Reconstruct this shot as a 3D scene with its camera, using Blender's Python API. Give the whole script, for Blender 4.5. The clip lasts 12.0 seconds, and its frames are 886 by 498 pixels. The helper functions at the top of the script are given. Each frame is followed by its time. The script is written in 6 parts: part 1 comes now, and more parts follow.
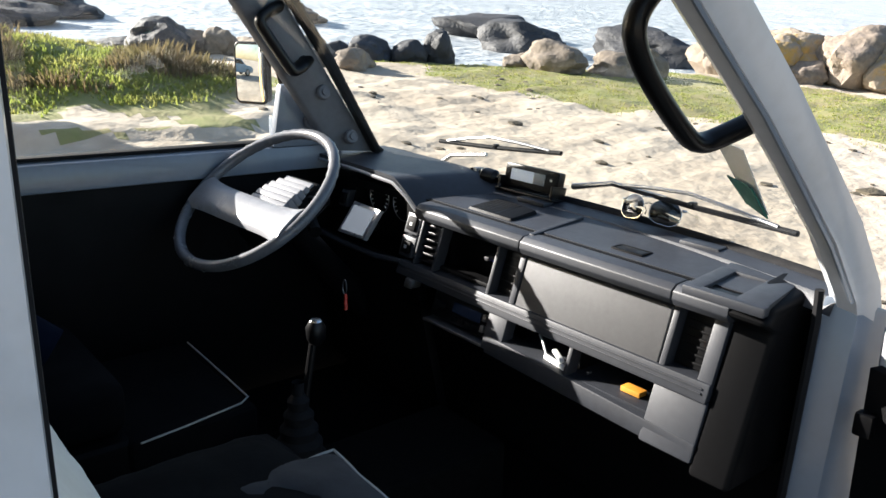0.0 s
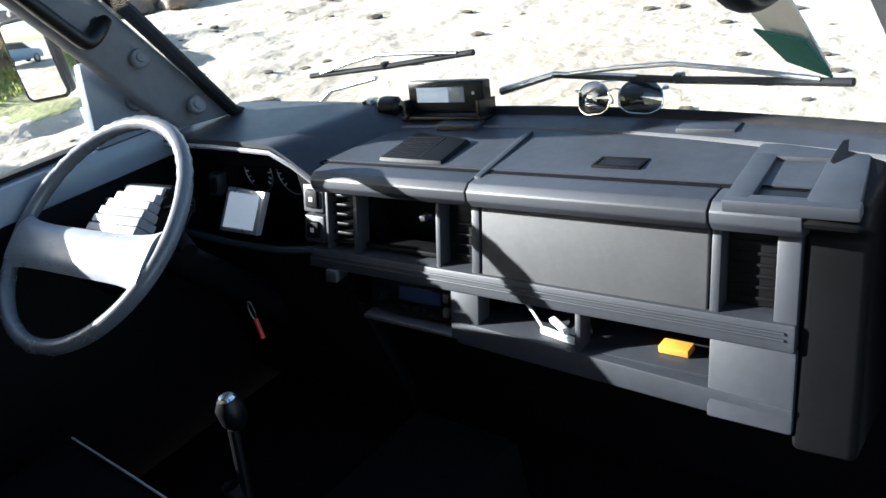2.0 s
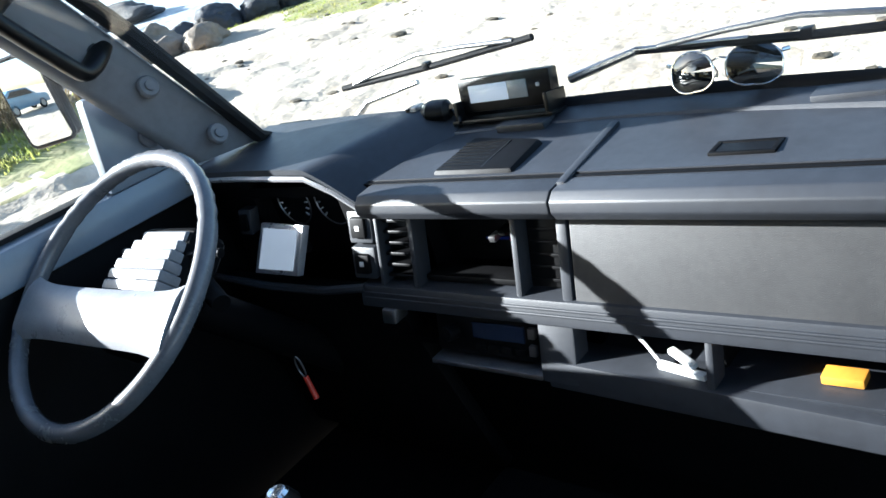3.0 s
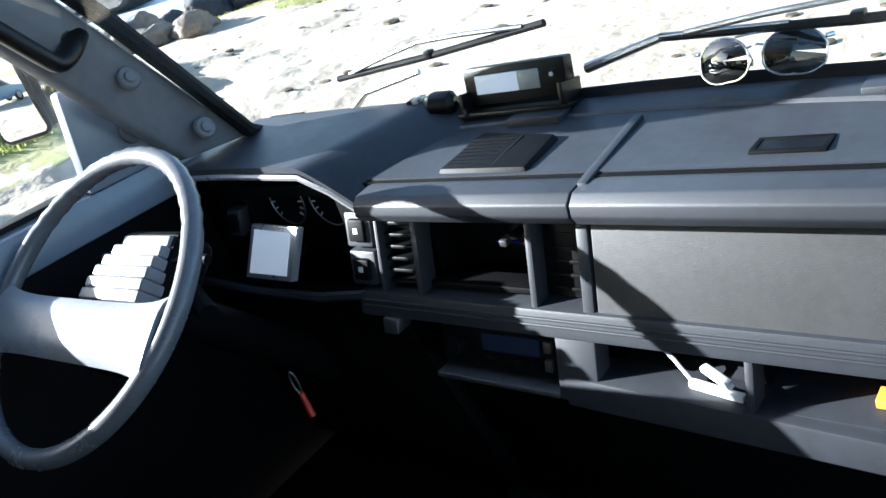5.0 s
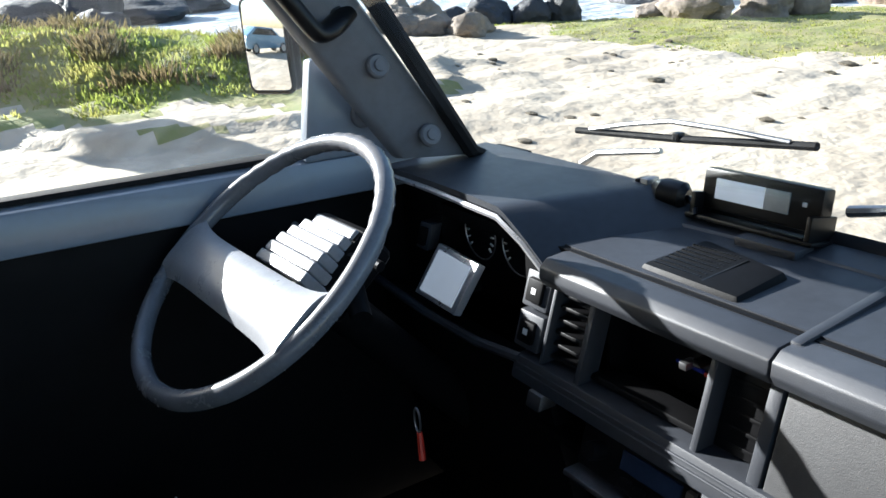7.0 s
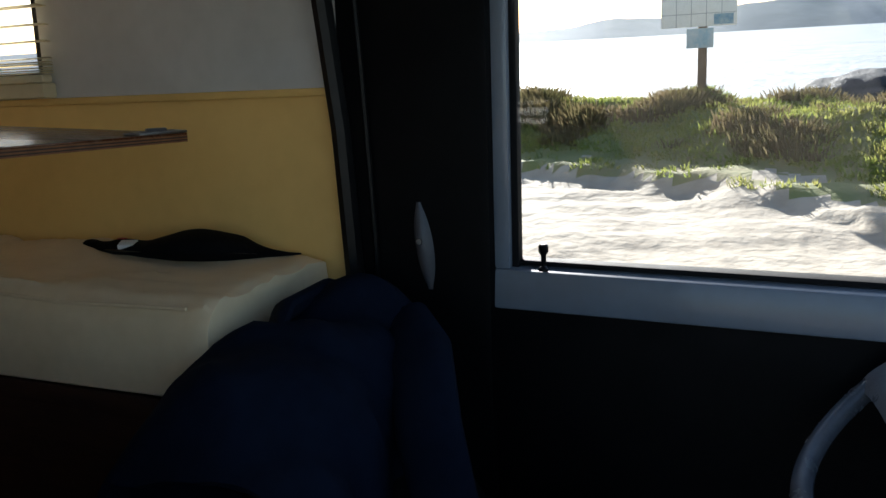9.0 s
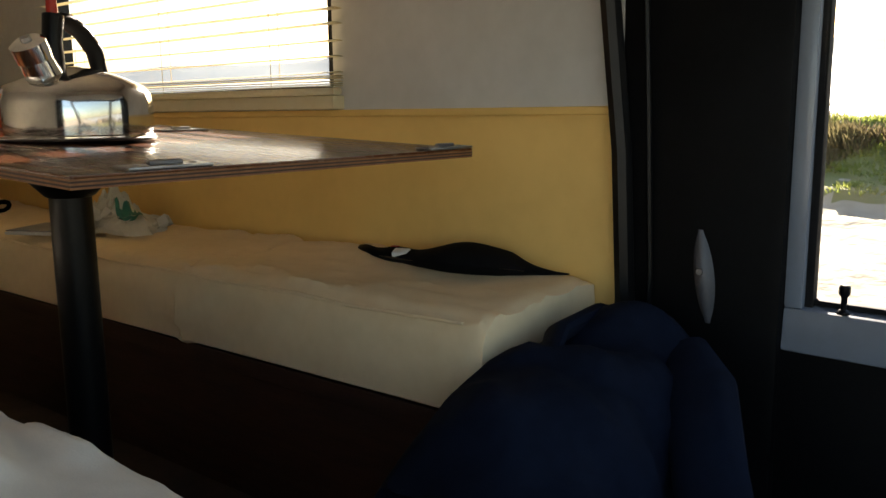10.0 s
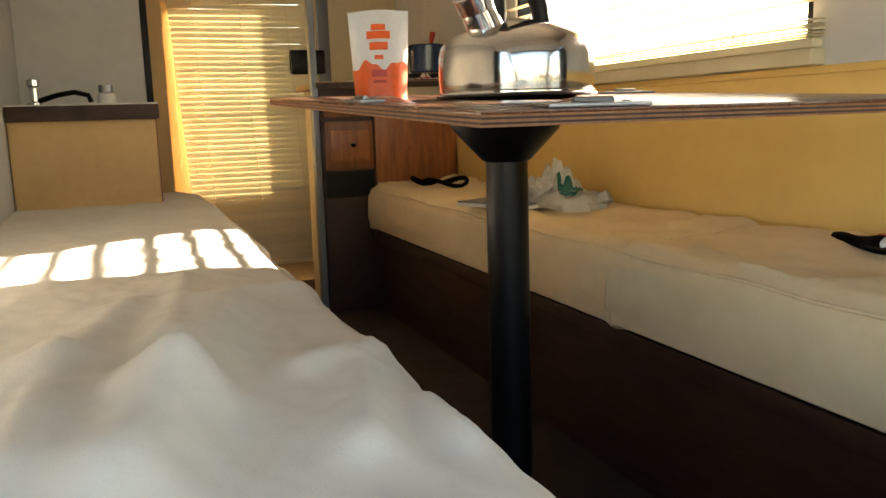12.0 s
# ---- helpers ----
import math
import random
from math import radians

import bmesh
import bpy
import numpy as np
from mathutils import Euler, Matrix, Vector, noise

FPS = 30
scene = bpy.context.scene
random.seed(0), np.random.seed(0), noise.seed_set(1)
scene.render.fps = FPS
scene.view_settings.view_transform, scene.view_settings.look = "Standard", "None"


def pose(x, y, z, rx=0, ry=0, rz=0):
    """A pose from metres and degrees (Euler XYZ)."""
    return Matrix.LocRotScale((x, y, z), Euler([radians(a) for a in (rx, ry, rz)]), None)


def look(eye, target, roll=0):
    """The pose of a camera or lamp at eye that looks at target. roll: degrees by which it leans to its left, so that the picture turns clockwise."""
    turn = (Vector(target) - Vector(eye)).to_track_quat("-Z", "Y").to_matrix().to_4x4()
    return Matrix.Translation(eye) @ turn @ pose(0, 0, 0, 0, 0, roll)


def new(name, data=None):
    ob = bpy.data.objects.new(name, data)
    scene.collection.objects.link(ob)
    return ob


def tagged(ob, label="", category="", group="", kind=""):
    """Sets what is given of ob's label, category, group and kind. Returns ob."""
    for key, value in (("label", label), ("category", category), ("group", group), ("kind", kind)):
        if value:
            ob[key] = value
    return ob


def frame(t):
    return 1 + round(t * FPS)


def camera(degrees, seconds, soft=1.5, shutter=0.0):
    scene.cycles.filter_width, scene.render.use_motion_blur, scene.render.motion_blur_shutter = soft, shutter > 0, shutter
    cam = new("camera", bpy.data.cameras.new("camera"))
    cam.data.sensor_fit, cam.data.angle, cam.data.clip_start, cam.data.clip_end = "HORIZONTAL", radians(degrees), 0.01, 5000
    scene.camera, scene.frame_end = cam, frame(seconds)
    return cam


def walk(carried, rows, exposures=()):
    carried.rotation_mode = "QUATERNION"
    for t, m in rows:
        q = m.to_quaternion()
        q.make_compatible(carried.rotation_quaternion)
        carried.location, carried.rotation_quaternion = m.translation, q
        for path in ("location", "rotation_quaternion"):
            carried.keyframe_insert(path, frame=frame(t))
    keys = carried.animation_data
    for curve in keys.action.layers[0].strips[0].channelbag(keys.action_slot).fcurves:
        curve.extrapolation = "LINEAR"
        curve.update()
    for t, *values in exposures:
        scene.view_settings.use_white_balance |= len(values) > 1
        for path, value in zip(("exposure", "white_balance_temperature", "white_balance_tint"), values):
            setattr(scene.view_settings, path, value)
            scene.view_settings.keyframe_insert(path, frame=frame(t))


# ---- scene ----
# The van leans 3.7 degrees to its left; its own axes: x right, y ahead, z up from the ground.
LEAN = 3.7
VAN = pose(0, 0, 1.131) @ pose(0, 0, 0, 0, -LEAN, 0) @ pose(0, 0, -1.131)
cam = camera(57.0, 12.0)
PATH = [
    (0, (1.282, -1.216, 1.627), (-0.196, 0.008, 1.063), 1.4),
    (0.5, (1.232, -1.160, 1.591), (-0.175, 0.139, 1.014), 0.4),
    (1, (1.141, -1.073, 1.590), (-0.205, 0.256, 0.939), -2.9),
    (1.5, (1.025, -0.992, 1.604), (-0.261, 0.336, 0.840), -8.1),
    (2, (0.889, -0.908, 1.603), (-0.388, 0.394, 0.783), -13.8),
    (2.5, (0.770, -0.838, 1.572), (-0.543, 0.454, 0.791), -17.9),
    (3, (0.696, -0.773, 1.535), (-0.660, 0.485, 0.774), -20.2),
    (5, (0.616, -0.712, 1.524), (-0.726, 0.542, 0.733), -20.4),
    (5.5, (0.602, -0.730, 1.527), (-0.722, 0.528, 0.712), -18.8),
    (6, (0.576, -0.732, 1.522), (-0.763, 0.530, 0.739), -14.2),
    (6.5, (0.565, -0.718, 1.528), (-0.876, 0.473, 0.816), -8.7),
    (6.7, (0.560, -0.692, 1.531), (-0.958, 0.417, 0.848), -6.8),
    (8.3, (0.651, -0.496, 1.567), (-1.284, -0.675, 1.096), -0.4),
    (8.5, (0.671, -0.494, 1.580), (-1.248, -0.845, 1.138), -0.6),
    (8.7, (0.633, -0.580, 1.562), (-1.273, -1.021, 1.168), -0.0),
    (9, (0.533, -0.552, 1.552), (-1.273, -1.298, 1.187), -1.9),
    (9.5, (0.536, -0.600, 1.552), (-1.157, -1.601, 1.232), -1.2),
    (10, (0.545, -0.645, 1.566), (-1.009, -1.860, 1.236), -0.6),
    (10.5, (0.549, -0.684, 1.565), (-0.835, -2.089, 1.232), -0.6),
    (11, (0.524, -0.726, 1.553), (-0.649, -2.312, 1.222), -1.0),
    (11.5, (0.499, -0.755, 1.525), (-0.450, -2.485, 1.198), -1.5),
    (12, (0.422, -0.790, 1.506), (-0.284, -2.634, 1.186), -1.8),
]
walk(cam, [(t, VAN @ look(eye, target, roll)) for t, eye, target, roll in PATH],
     [(0.0, 2.05, 6300, 12), (1.0, 2.1, 6100, 10), (2.5, 2.65, 5600, 7), (6.0, 2.65, 5500, 7), (6.7, 2.45, 5800, 8), (8.3, 1.75, 5600, 10),
      (9.0, 1.65, 5900, 11), (9.7, 1.95, 7100, 14), (10.4, 3.15, 7200, 14), (11.0, 3.5, 7300, 14), (12.0, 3.65, 7300, 14)])

# ---- light ----
SUN_ELEVATION, SUN_AZIMUTH = 18.0, 204.0
sun_way = Vector((math.cos(radians(SUN_AZIMUTH)) * math.cos(radians(SUN_ELEVATION)),
                  math.sin(radians(SUN_AZIMUTH)) * math.cos(radians(SUN_ELEVATION)), math.sin(radians(SUN_ELEVATION))))
world = bpy.data.worlds.new("sky")
scene.world = world
world.use_nodes = True
sky = world.node_tree.nodes.new("ShaderNodeTexSky")
sky.sky_type, sky.sun_disc = "NISHITA", False
sky.sun_elevation, sky.sun_rotation = radians(SUN_ELEVATION), radians(90 - SUN_AZIMUTH)
background = world.node_tree.nodes["Background"]
background.inputs["Strength"].default_value = 0.065
world.node_tree.links.new(sky.outputs[0], background.inputs["Color"])
sun = new("sun", bpy.data.lights.new("sun", "SUN"))
sun.data.energy, sun.data.angle, sun.data.color = 5.0, radians(0.5), (1.0, 0.94, 0.84)
sun.matrix_world = look(sun_way * 60, (0, 0, 0))


# ---- materials ----
def material(name, colour, rough=0.5, metal=0.0, other=None, scale=20.0, bump=0.0, bump_scale=200.0, blend=(0.4, 0.65), coat=0.0,
             transmission=0.0, stretch=(1, 1, 1), rough_spread=0.12, each=0.0, specular=0.5, through_light=0.0):
    """A procedural surface: two tones mixed by noise at two scales, uneven gloss and fine relief."""
    m = bpy.data.materials.new(name)
    m.use_nodes = True
    tree = m.node_tree
    n, link = tree.nodes, tree.links.new
    shader = n["Principled BSDF"]
    place = n.new("ShaderNodeTexCoord")
    fit = n.new("ShaderNodeMapping")
    fit.inputs["Scale"].default_value = stretch
    link(place.outputs["Object"], fit.inputs["Vector"])
    coarse, fine = n.new("ShaderNodeTexNoise"), n.new("ShaderNodeTexNoise")
    for node, s in ((coarse, scale), (fine, scale * 7.3)):
        node.inputs["Scale"].default_value, node.inputs["Detail"].default_value = s, 5
        link(fit.outputs[0], node.inputs["Vector"])
    both = n.new("ShaderNodeMix")
    both.inputs["Factor"].default_value = 0.35
    link(coarse.outputs["Fac"], both.inputs["A"])
    link(fine.outputs["Fac"], both.inputs["B"])
    span = n.new("ShaderNodeMapRange")
    span.inputs["From Min"].default_value, span.inputs["From Max"].default_value = blend
    link(both.outputs[0], span.inputs["Value"])
    mix = n.new("ShaderNodeMix")
    mix.data_type = "RGBA"
    other = other or [c * 0.8 for c in colour]
    mix.inputs["A"].default_value, mix.inputs["B"].default_value = (*colour, 1), (*other, 1)
    link(span.outputs[0], mix.inputs["Factor"])
    out = mix.outputs["Result"]
    if each:
        info, vary = n.new("ShaderNodeObjectInfo"), n.new("ShaderNodeHueSaturation")
        span2 = n.new("ShaderNodeMapRange")
        span2.inputs["To Min"].default_value, span2.inputs["To Max"].default_value = 1 - each, 1 + each
        link(info.outputs["Random"], span2.inputs["Value"])
        link(span2.outputs[0], vary.inputs["Value"])
        link(out, vary.inputs["Color"])
        out = vary.outputs[0]
    link(out, shader.inputs["Base Color"])
    gloss = n.new("ShaderNodeMapRange")
    gloss.inputs["To Min"].default_value, gloss.inputs["To Max"].default_value = max(0.02, rough - rough_spread), min(1, rough + rough_spread)
    link(both.outputs[0], gloss.inputs["Value"])
    link(gloss.outputs[0], shader.inputs["Roughness"])
    shader.inputs["Metallic"].default_value = metal
    shader.inputs["Coat Weight"].default_value = coat
    shader.inputs["Specular IOR Level"].default_value = specular
    shader.inputs["Transmission Weight"].default_value = transmission
    if bump:
        grain, relief = n.new("ShaderNodeTexNoise"), n.new("ShaderNodeBump")
        grain.inputs["Scale"].default_value, grain.inputs["Detail"].default_value = bump_scale, 4
        link(fit.outputs[0], grain.inputs["Vector"])
        relief.inputs["Strength"].default_value, relief.inputs["Distance"].default_value = bump, 0.4 / bump_scale
        link(grain.outputs["Fac"], relief.inputs["Height"])
        link(relief.outputs[0], shader.inputs["Normal"])
    if through_light:
        thin, blend_both = n.new("ShaderNodeBsdfTranslucent"), n.new("ShaderNodeMixShader")
        blend_both.inputs[0].default_value = through_light
        link(out, thin.inputs["Color"])
        link(shader.outputs[0], blend_both.inputs[1]), link(thin.outputs[0], blend_both.inputs[2])
        link(blend_both.outputs[0], n["Material Output"].inputs["Surface"])
    return m


def glass(name, tint=(1, 1, 1), rough=0.0):
    """Thin clear glass: mostly see-through, with a mirror gloss that grows at grazing angles."""
    m = bpy.data.materials.new(name)
    m.use_nodes = True
    tree = m.node_tree
    tree.nodes.clear()
    n, link = tree.nodes, tree.links.new
    out, mix, clear, shine, edge, power, span = (n.new("ShaderNode" + k) for k in ("OutputMaterial", "MixShader", "BsdfTransparent", "BsdfGlossy", "LayerWeight", "Math", "MapRange"))
    clear.inputs[0].default_value = (*tint, 1)
    shine.inputs["Roughness"].default_value = rough
    power.operation = "POWER"
    power.inputs[1].default_value = 5.0
    edge.inputs["Blend"].default_value = 0.5
    span.inputs["To Min"].default_value, span.inputs["To Max"].default_value = 0.03, 0.8
    link(edge.outputs["Facing"], power.inputs[0]), link(power.outputs[0], span.inputs["Value"]), link(span.outputs[0], mix.inputs[0])
    link(clear.outputs[0], mix.inputs[1]), link(shine.outputs[0], mix.inputs[2])
    link(mix.outputs[0], out.inputs[0])
    return m


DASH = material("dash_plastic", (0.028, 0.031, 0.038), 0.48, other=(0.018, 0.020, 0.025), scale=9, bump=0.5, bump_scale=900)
# black trim set below its own tone: deep cab shade is in this colour
DASH_DARK_SHADE = material("dark_shaded_plastic", (0.0045, 0.0045, 0.005), 0.5, other=(0.003, 0.003, 0.0033), scale=15, bump=0.3, bump_scale=700, specular=0.08)
BLACK = material("black_plastic", (0.004, 0.004, 0.0045), 0.35, scale=30, bump=0.1, bump_scale=400, specular=0.25)
RUBBER = material("black_rubber", (0.010, 0.010, 0.011), 0.75, scale=40, bump=0.2, bump_scale=500, specular=0.15)
WHEEL = material("worn_grey_plastic", (0.24, 0.245, 0.26), 0.30, other=(0.19, 0.195, 0.21), scale=25, bump=0.15, bump_scale=600)
WHITE = material("white_paint", (0.46, 0.47, 0.49), 0.34, other=(0.36, 0.36, 0.37), scale=6, blend=(0.45, 0.8), bump=0.05, bump_scale=120, coat=0.3)
GREYPAINT = material("grey_paint", (0.17, 0.20, 0.245), 0.32, other=(0.15, 0.165, 0.195), scale=7, blend=(0.45, 0.8), coat=0.25)
TRIM = material("grey_vinyl", (0.16, 0.17, 0.19), 0.6, other=(0.12, 0.125, 0.14), scale=8, bump=0.3, bump_scale=500)
CHROME = material("chrome", (0.75, 0.75, 0.75), 0.12, 1.0, rough_spread=0.06, scale=30)
STEEL = material("polished_steel", (0.72, 0.70, 0.67), 0.10, 1.0, other=(0.62, 0.60, 0.57), rough_spread=0.07, scale=14)
GALV = material("dull_metal", (0.35, 0.35, 0.36), 0.4, 1.0, scale=40)
YELLOW = material("cream_wall_panel", (0.80, 0.51, 0.155), 0.62, other=(0.74, 0.46, 0.135), scale=4, bump=0.12, bump_scale=260)
GREYWALL = material("pale_wall_panel", (0.62, 0.61, 0.58), 0.6, other=(0.55, 0.54, 0.51), scale=4, bump=0.1, bump_scale=200)
CREAM = material("cream_paint", (0.72, 0.62, 0.40), 0.6, other=(0.64, 0.53, 0.32), scale=5, bump=0.1, bump_scale=150)
BLIND = material("cream_blind_slat", (0.84, 0.76, 0.54), 0.45, other=(0.78, 0.70, 0.48), scale=10, each=0.06, through_light=0.18)
SHEET = material("white_cotton_sheet", (0.78, 0.74, 0.66), 0.85, other=(0.70, 0.66, 0.58), scale=5, bump=0.35, bump_scale=420)
SHEET2 = material("cream_cotton_cover", (0.85, 0.66, 0.41), 0.85, other=(0.78, 0.59, 0.35), scale=5, bump=0.35, bump_scale=420)
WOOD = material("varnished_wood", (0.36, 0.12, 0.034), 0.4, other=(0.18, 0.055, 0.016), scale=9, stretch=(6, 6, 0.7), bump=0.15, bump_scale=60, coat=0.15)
# near-black copy of WOOD for faces in shade; also the dark worktop edges
WOOD_DARK_SHADE = material("dark_shaded_wood", (0.042, 0.013, 0.006), 0.55, other=(0.022, 0.007, 0.003), scale=9, stretch=(6, 0.7, 6), bump=0.15, bump_scale=60)
TABLE = material("dark_varnished_table", (0.13, 0.042, 0.015), 0.27, other=(0.07, 0.022, 0.008), scale=8, stretch=(7, 0.8, 7), rough_spread=0.08, coat=0.12)
WOOD_MID = material("brown_varnished_wood", (0.22, 0.075, 0.022), 0.42, other=(0.12, 0.038, 0.012), scale=9, stretch=(6, 6, 0.7), bump=0.15, bump_scale=60, coat=0.15)
PLY = material("plywood_edge", (0.30, 0.13, 0.05), 0.6, other=(0.20, 0.08, 0.03), scale=60, stretch=(1, 1, 0.1))
PLY_DARK = material("plywood_glue_line", (0.045, 0.016, 0.008), 0.6, scale=30)
TAN = material("tan_board", (0.62, 0.40, 0.17), 0.6, other=(0.54, 0.34, 0.14), scale=5, bump=0.1, bump_scale=100)
# navy and black cab cloth, lowered further to hold the deep shade
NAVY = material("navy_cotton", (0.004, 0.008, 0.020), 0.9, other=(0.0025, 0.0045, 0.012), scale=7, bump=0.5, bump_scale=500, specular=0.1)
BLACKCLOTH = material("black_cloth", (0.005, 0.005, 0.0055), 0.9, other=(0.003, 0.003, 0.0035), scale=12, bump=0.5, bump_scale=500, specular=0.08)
GREYCLOTH = material("grey_cloth", (0.10, 0.10, 0.11), 0.9, other=(0.05, 0.05, 0.055), scale=90, bump=0.5, bump_scale=400)
PIPING = material("pale_piping", (0.45, 0.44, 0.40), 0.8, scale=60)
# carpet near black: the shade down in the cab is part of its colour
CARPET = material("dark_shaded_carpet", (0.005, 0.005, 0.005), 0.95, other=(0.003, 0.003, 0.003), scale=60, bump=0.8, bump_scale=600, specular=0.05)
FLOORING = material("brown_floor", (0.05, 0.03, 0.018), 0.7, other=(0.03, 0.018, 0.011), scale=12, bump=0.2, bump_scale=200)
SILVER = material("silver_frame", (0.55, 0.55, 0.57), 0.3, 0.6, scale=30)
SCREEN = material("pale_screen_sky_glow", (0.56, 0.60, 0.64), 0.22, other=(0.54, 0.58, 0.62), scale=6, rough_spread=0.05)
# faint emission stands in for sky reflected in the blank displays
SCREEN.node_tree.nodes["Principled BSDF"].inputs["Emission Color"].default_value = (0.85, 0.92, 1.0, 1)
SCREEN.node_tree.nodes["Principled BSDF"].inputs["Emission Strength"].default_value = 0.05
LENS = material("dark_lens", (0.012, 0.013, 0.012), 0.05, rough_spread=0.03, coat=1.0, specular=0.9)
GOLD = material("yellow_card", (0.62, 0.27, 0.03), 0.5, scale=20)
PAPER = material("white_paper", (0.75, 0.75, 0.74), 0.7, other=(0.68, 0.68, 0.66), scale=12)
GREEN = material("green_print", (0.01, 0.14, 0.10), 0.5, scale=20)
ORANGE = material("orange_print", (0.85, 0.13, 0.02), 0.4, scale=20)
POUCH = material("white_foil_pouch", (0.72, 0.74, 0.76), 0.28, other=(0.62, 0.65, 0.68), scale=20, bump=0.25, bump_scale=60)
BLUE_ENAMEL = material("blue_enamel", (0.015, 0.04, 0.12), 0.2, scale=30, coat=0.5)
RED = material("red_plastic", (0.5, 0.03, 0.015), 0.4, scale=30)
BLUE = material("blue_plastic", (0.01, 0.03, 0.35), 0.4, scale=30)
DIAL = material("white_print", (0.6, 0.6, 0.6), 0.6, scale=60)
GLASS = glass("window_glass", (0.97, 0.98, 0.97))
MIRROR = material("mirror_silver", (0.85, 0.87, 0.88), 0.02, 1.0, rough_spread=0.0)
SAND = material("pale_sand", (0.52, 0.44, 0.34), 0.95, other=(0.33, 0.27, 0.20), scale=0.6, bump=0.5, bump_scale=6)
TURF = material("short_turf", (0.20, 0.21, 0.065), 0.95, other=(0.28, 0.23, 0.11), scale=1.1, bump=0.5, bump_scale=14)
GRASS = material("grass_blades", (0.22, 0.27, 0.055), 0.8, other=(0.34, 0.31, 0.10), scale=1.3, through_light=0.5)
SHRUB = material("dry_shrub", (0.19, 0.14, 0.075), 0.9, other=(0.12, 0.11, 0.045), scale=1.5, through_light=0.4)
EARTH = material("dark_earth", (0.10, 0.08, 0.055), 0.95, other=(0.06, 0.05, 0.03), scale=2.5, bump=0.8, bump_scale=12)
ROCK = material("granite", (0.26, 0.21, 0.16), 0.9, other=(0.11, 0.09, 0.075), scale=1.6, bump=0.8, bump_scale=9)
LICHEN = material("lichened_granite", (0.28, 0.23, 0.17), 0.9, other=(0.38, 0.24, 0.07), scale=1.1, blend=(0.5, 0.62), bump=0.8, bump_scale=9)
DARKROCK = material("wet_dark_rock", (0.05, 0.05, 0.055), 0.7, other=(0.03, 0.03, 0.033), scale=1.3, bump=0.8, bump_scale=6)
# pale base colour stands in for sun glare on the water
SEA = material("sea_glare", (0.52, 0.54, 0.55), 0.45, other=(0.28, 0.31, 0.33), scale=0.35, bump=1.0, bump_scale=1.2, stretch=(1, 1, 1))
POST = material("weathered_post", (0.20, 0.14, 0.09), 0.9, other=(0.12, 0.085, 0.055), scale=8, bump=0.5, bump_scale=60, stretch=(5, 5, 0.6))
CARPAINT = material("pale_blue_car_paint", (0.16, 0.28, 0.40), 0.25, coat=0.6, scale=4)
CARGLASS = material("dark_car_glass", (0.015, 0.018, 0.02), 0.06, rough_spread=0.03)
# blue-grey of the distance haze is put into the hill colour
HILL = material("hazy_far_hill", (0.20, 0.24, 0.27), 1.0, other=(0.15, 0.19, 0.22), scale=0.02)


# ---- building blocks ----
def thing(name, label, category, at=(0, 0, 0), group="", van=True, turn=0.0):
    """An Empty at the base of a thing; its parts are given in the van's (or the ground's) own axes, from `at`."""
    root = tagged(new(name), label, category, group)
    root.empty_display_size = 0.05
    root.matrix_world = (VAN if van else Matrix.Identity(4)) @ pose(*at, 0, 0, turn)
    root["origin"] = at
    return root


def finish(bm, name, mats, smooth=True):
    bmesh.ops.recalc_face_normals(bm, faces=bm.faces)
    mesh = bpy.data.meshes.new(name)
    bm.to_mesh(mesh)
    bm.free()
    for m in mats if isinstance(mats, (list, tuple)) else [mats]:
        mesh.materials.append(m)
    if smooth:
        mesh.shade_smooth()
        mesh.set_sharp_from_angle(angle=radians(35))
    return mesh


def part(name, bm, mat, parent, label="", smooth=True):
    """One mesh under a thing or a part, given in the van's (or the ground's) axes."""
    root = parent if parent.parent is None else parent.parent
    bm.transform(Matrix.Translation(-Vector(root["origin"])))
    ob = new(name, finish(bm, name, mat, smooth))
    ob.parent = parent
    return tagged(ob, label)


def solo(name, bm, mat, label, category, at=(0, 0, 0), kind="", van=True, group="", smooth=True):
    """A thing, or a piece of the setting, of one mesh."""
    bm.transform(Matrix.Translation(-Vector(at)))
    ob = new(name, finish(bm, name, mat, smooth))
    ob["origin"] = at
    ob.matrix_world = (VAN if van else Matrix.Identity(4)) @ pose(*at)
    return tagged(ob, label, category, group, kind)


def bevelled(bm, width, steps=2):
    if width:
        bmesh.ops.bevel(bm, geom=list(bm.edges), offset=width, segments=steps, affect="EDGES", profile=0.6, clamp_overlap=True)
    return bm


def box(x0, x1, y0, y1, z0, z1, bevel=0.0, steps=2, bm=None):
    made = bmesh.new()
    bmesh.ops.create_cube(made, size=1)
    for v in made.verts:
        v.co = Vector(((x0 + x1) / 2 + v.co.x * (x1 - x0), (y0 + y1) / 2 + v.co.y * (y1 - y0), (z0 + z1) / 2 + v.co.z * (z1 - z0)))
    bevelled(made, bevel, steps)
    return joined(bm, made)


def joined(bm, made):
    """Adds one bmesh to another."""
    if bm is None:
        return made
    mesh = bpy.data.meshes.new("scratch")
    made.to_mesh(mesh)
    made.free()
    bm.from_mesh(mesh)
    bpy.data.meshes.remove(mesh)
    return bm


def hexa(corners, bevel=0.0, steps=2, bm=None):
    """A block from eight corners: four of one end, four of the other in the same order."""
    made = bmesh.new()
    v = [made.verts.new(c) for c in corners]
    for f in ((3, 2, 1, 0), (4, 5, 6, 7), (0, 1, 5, 4), (1, 2, 6, 5), (2, 3, 7, 6), (3, 0, 4, 7)):
        made.faces.new([v[i] for i in f])
    bmesh.ops.recalc_face_normals(made, faces=made.faces)
    bevelled(made, bevel, steps)
    return joined(bm, made)


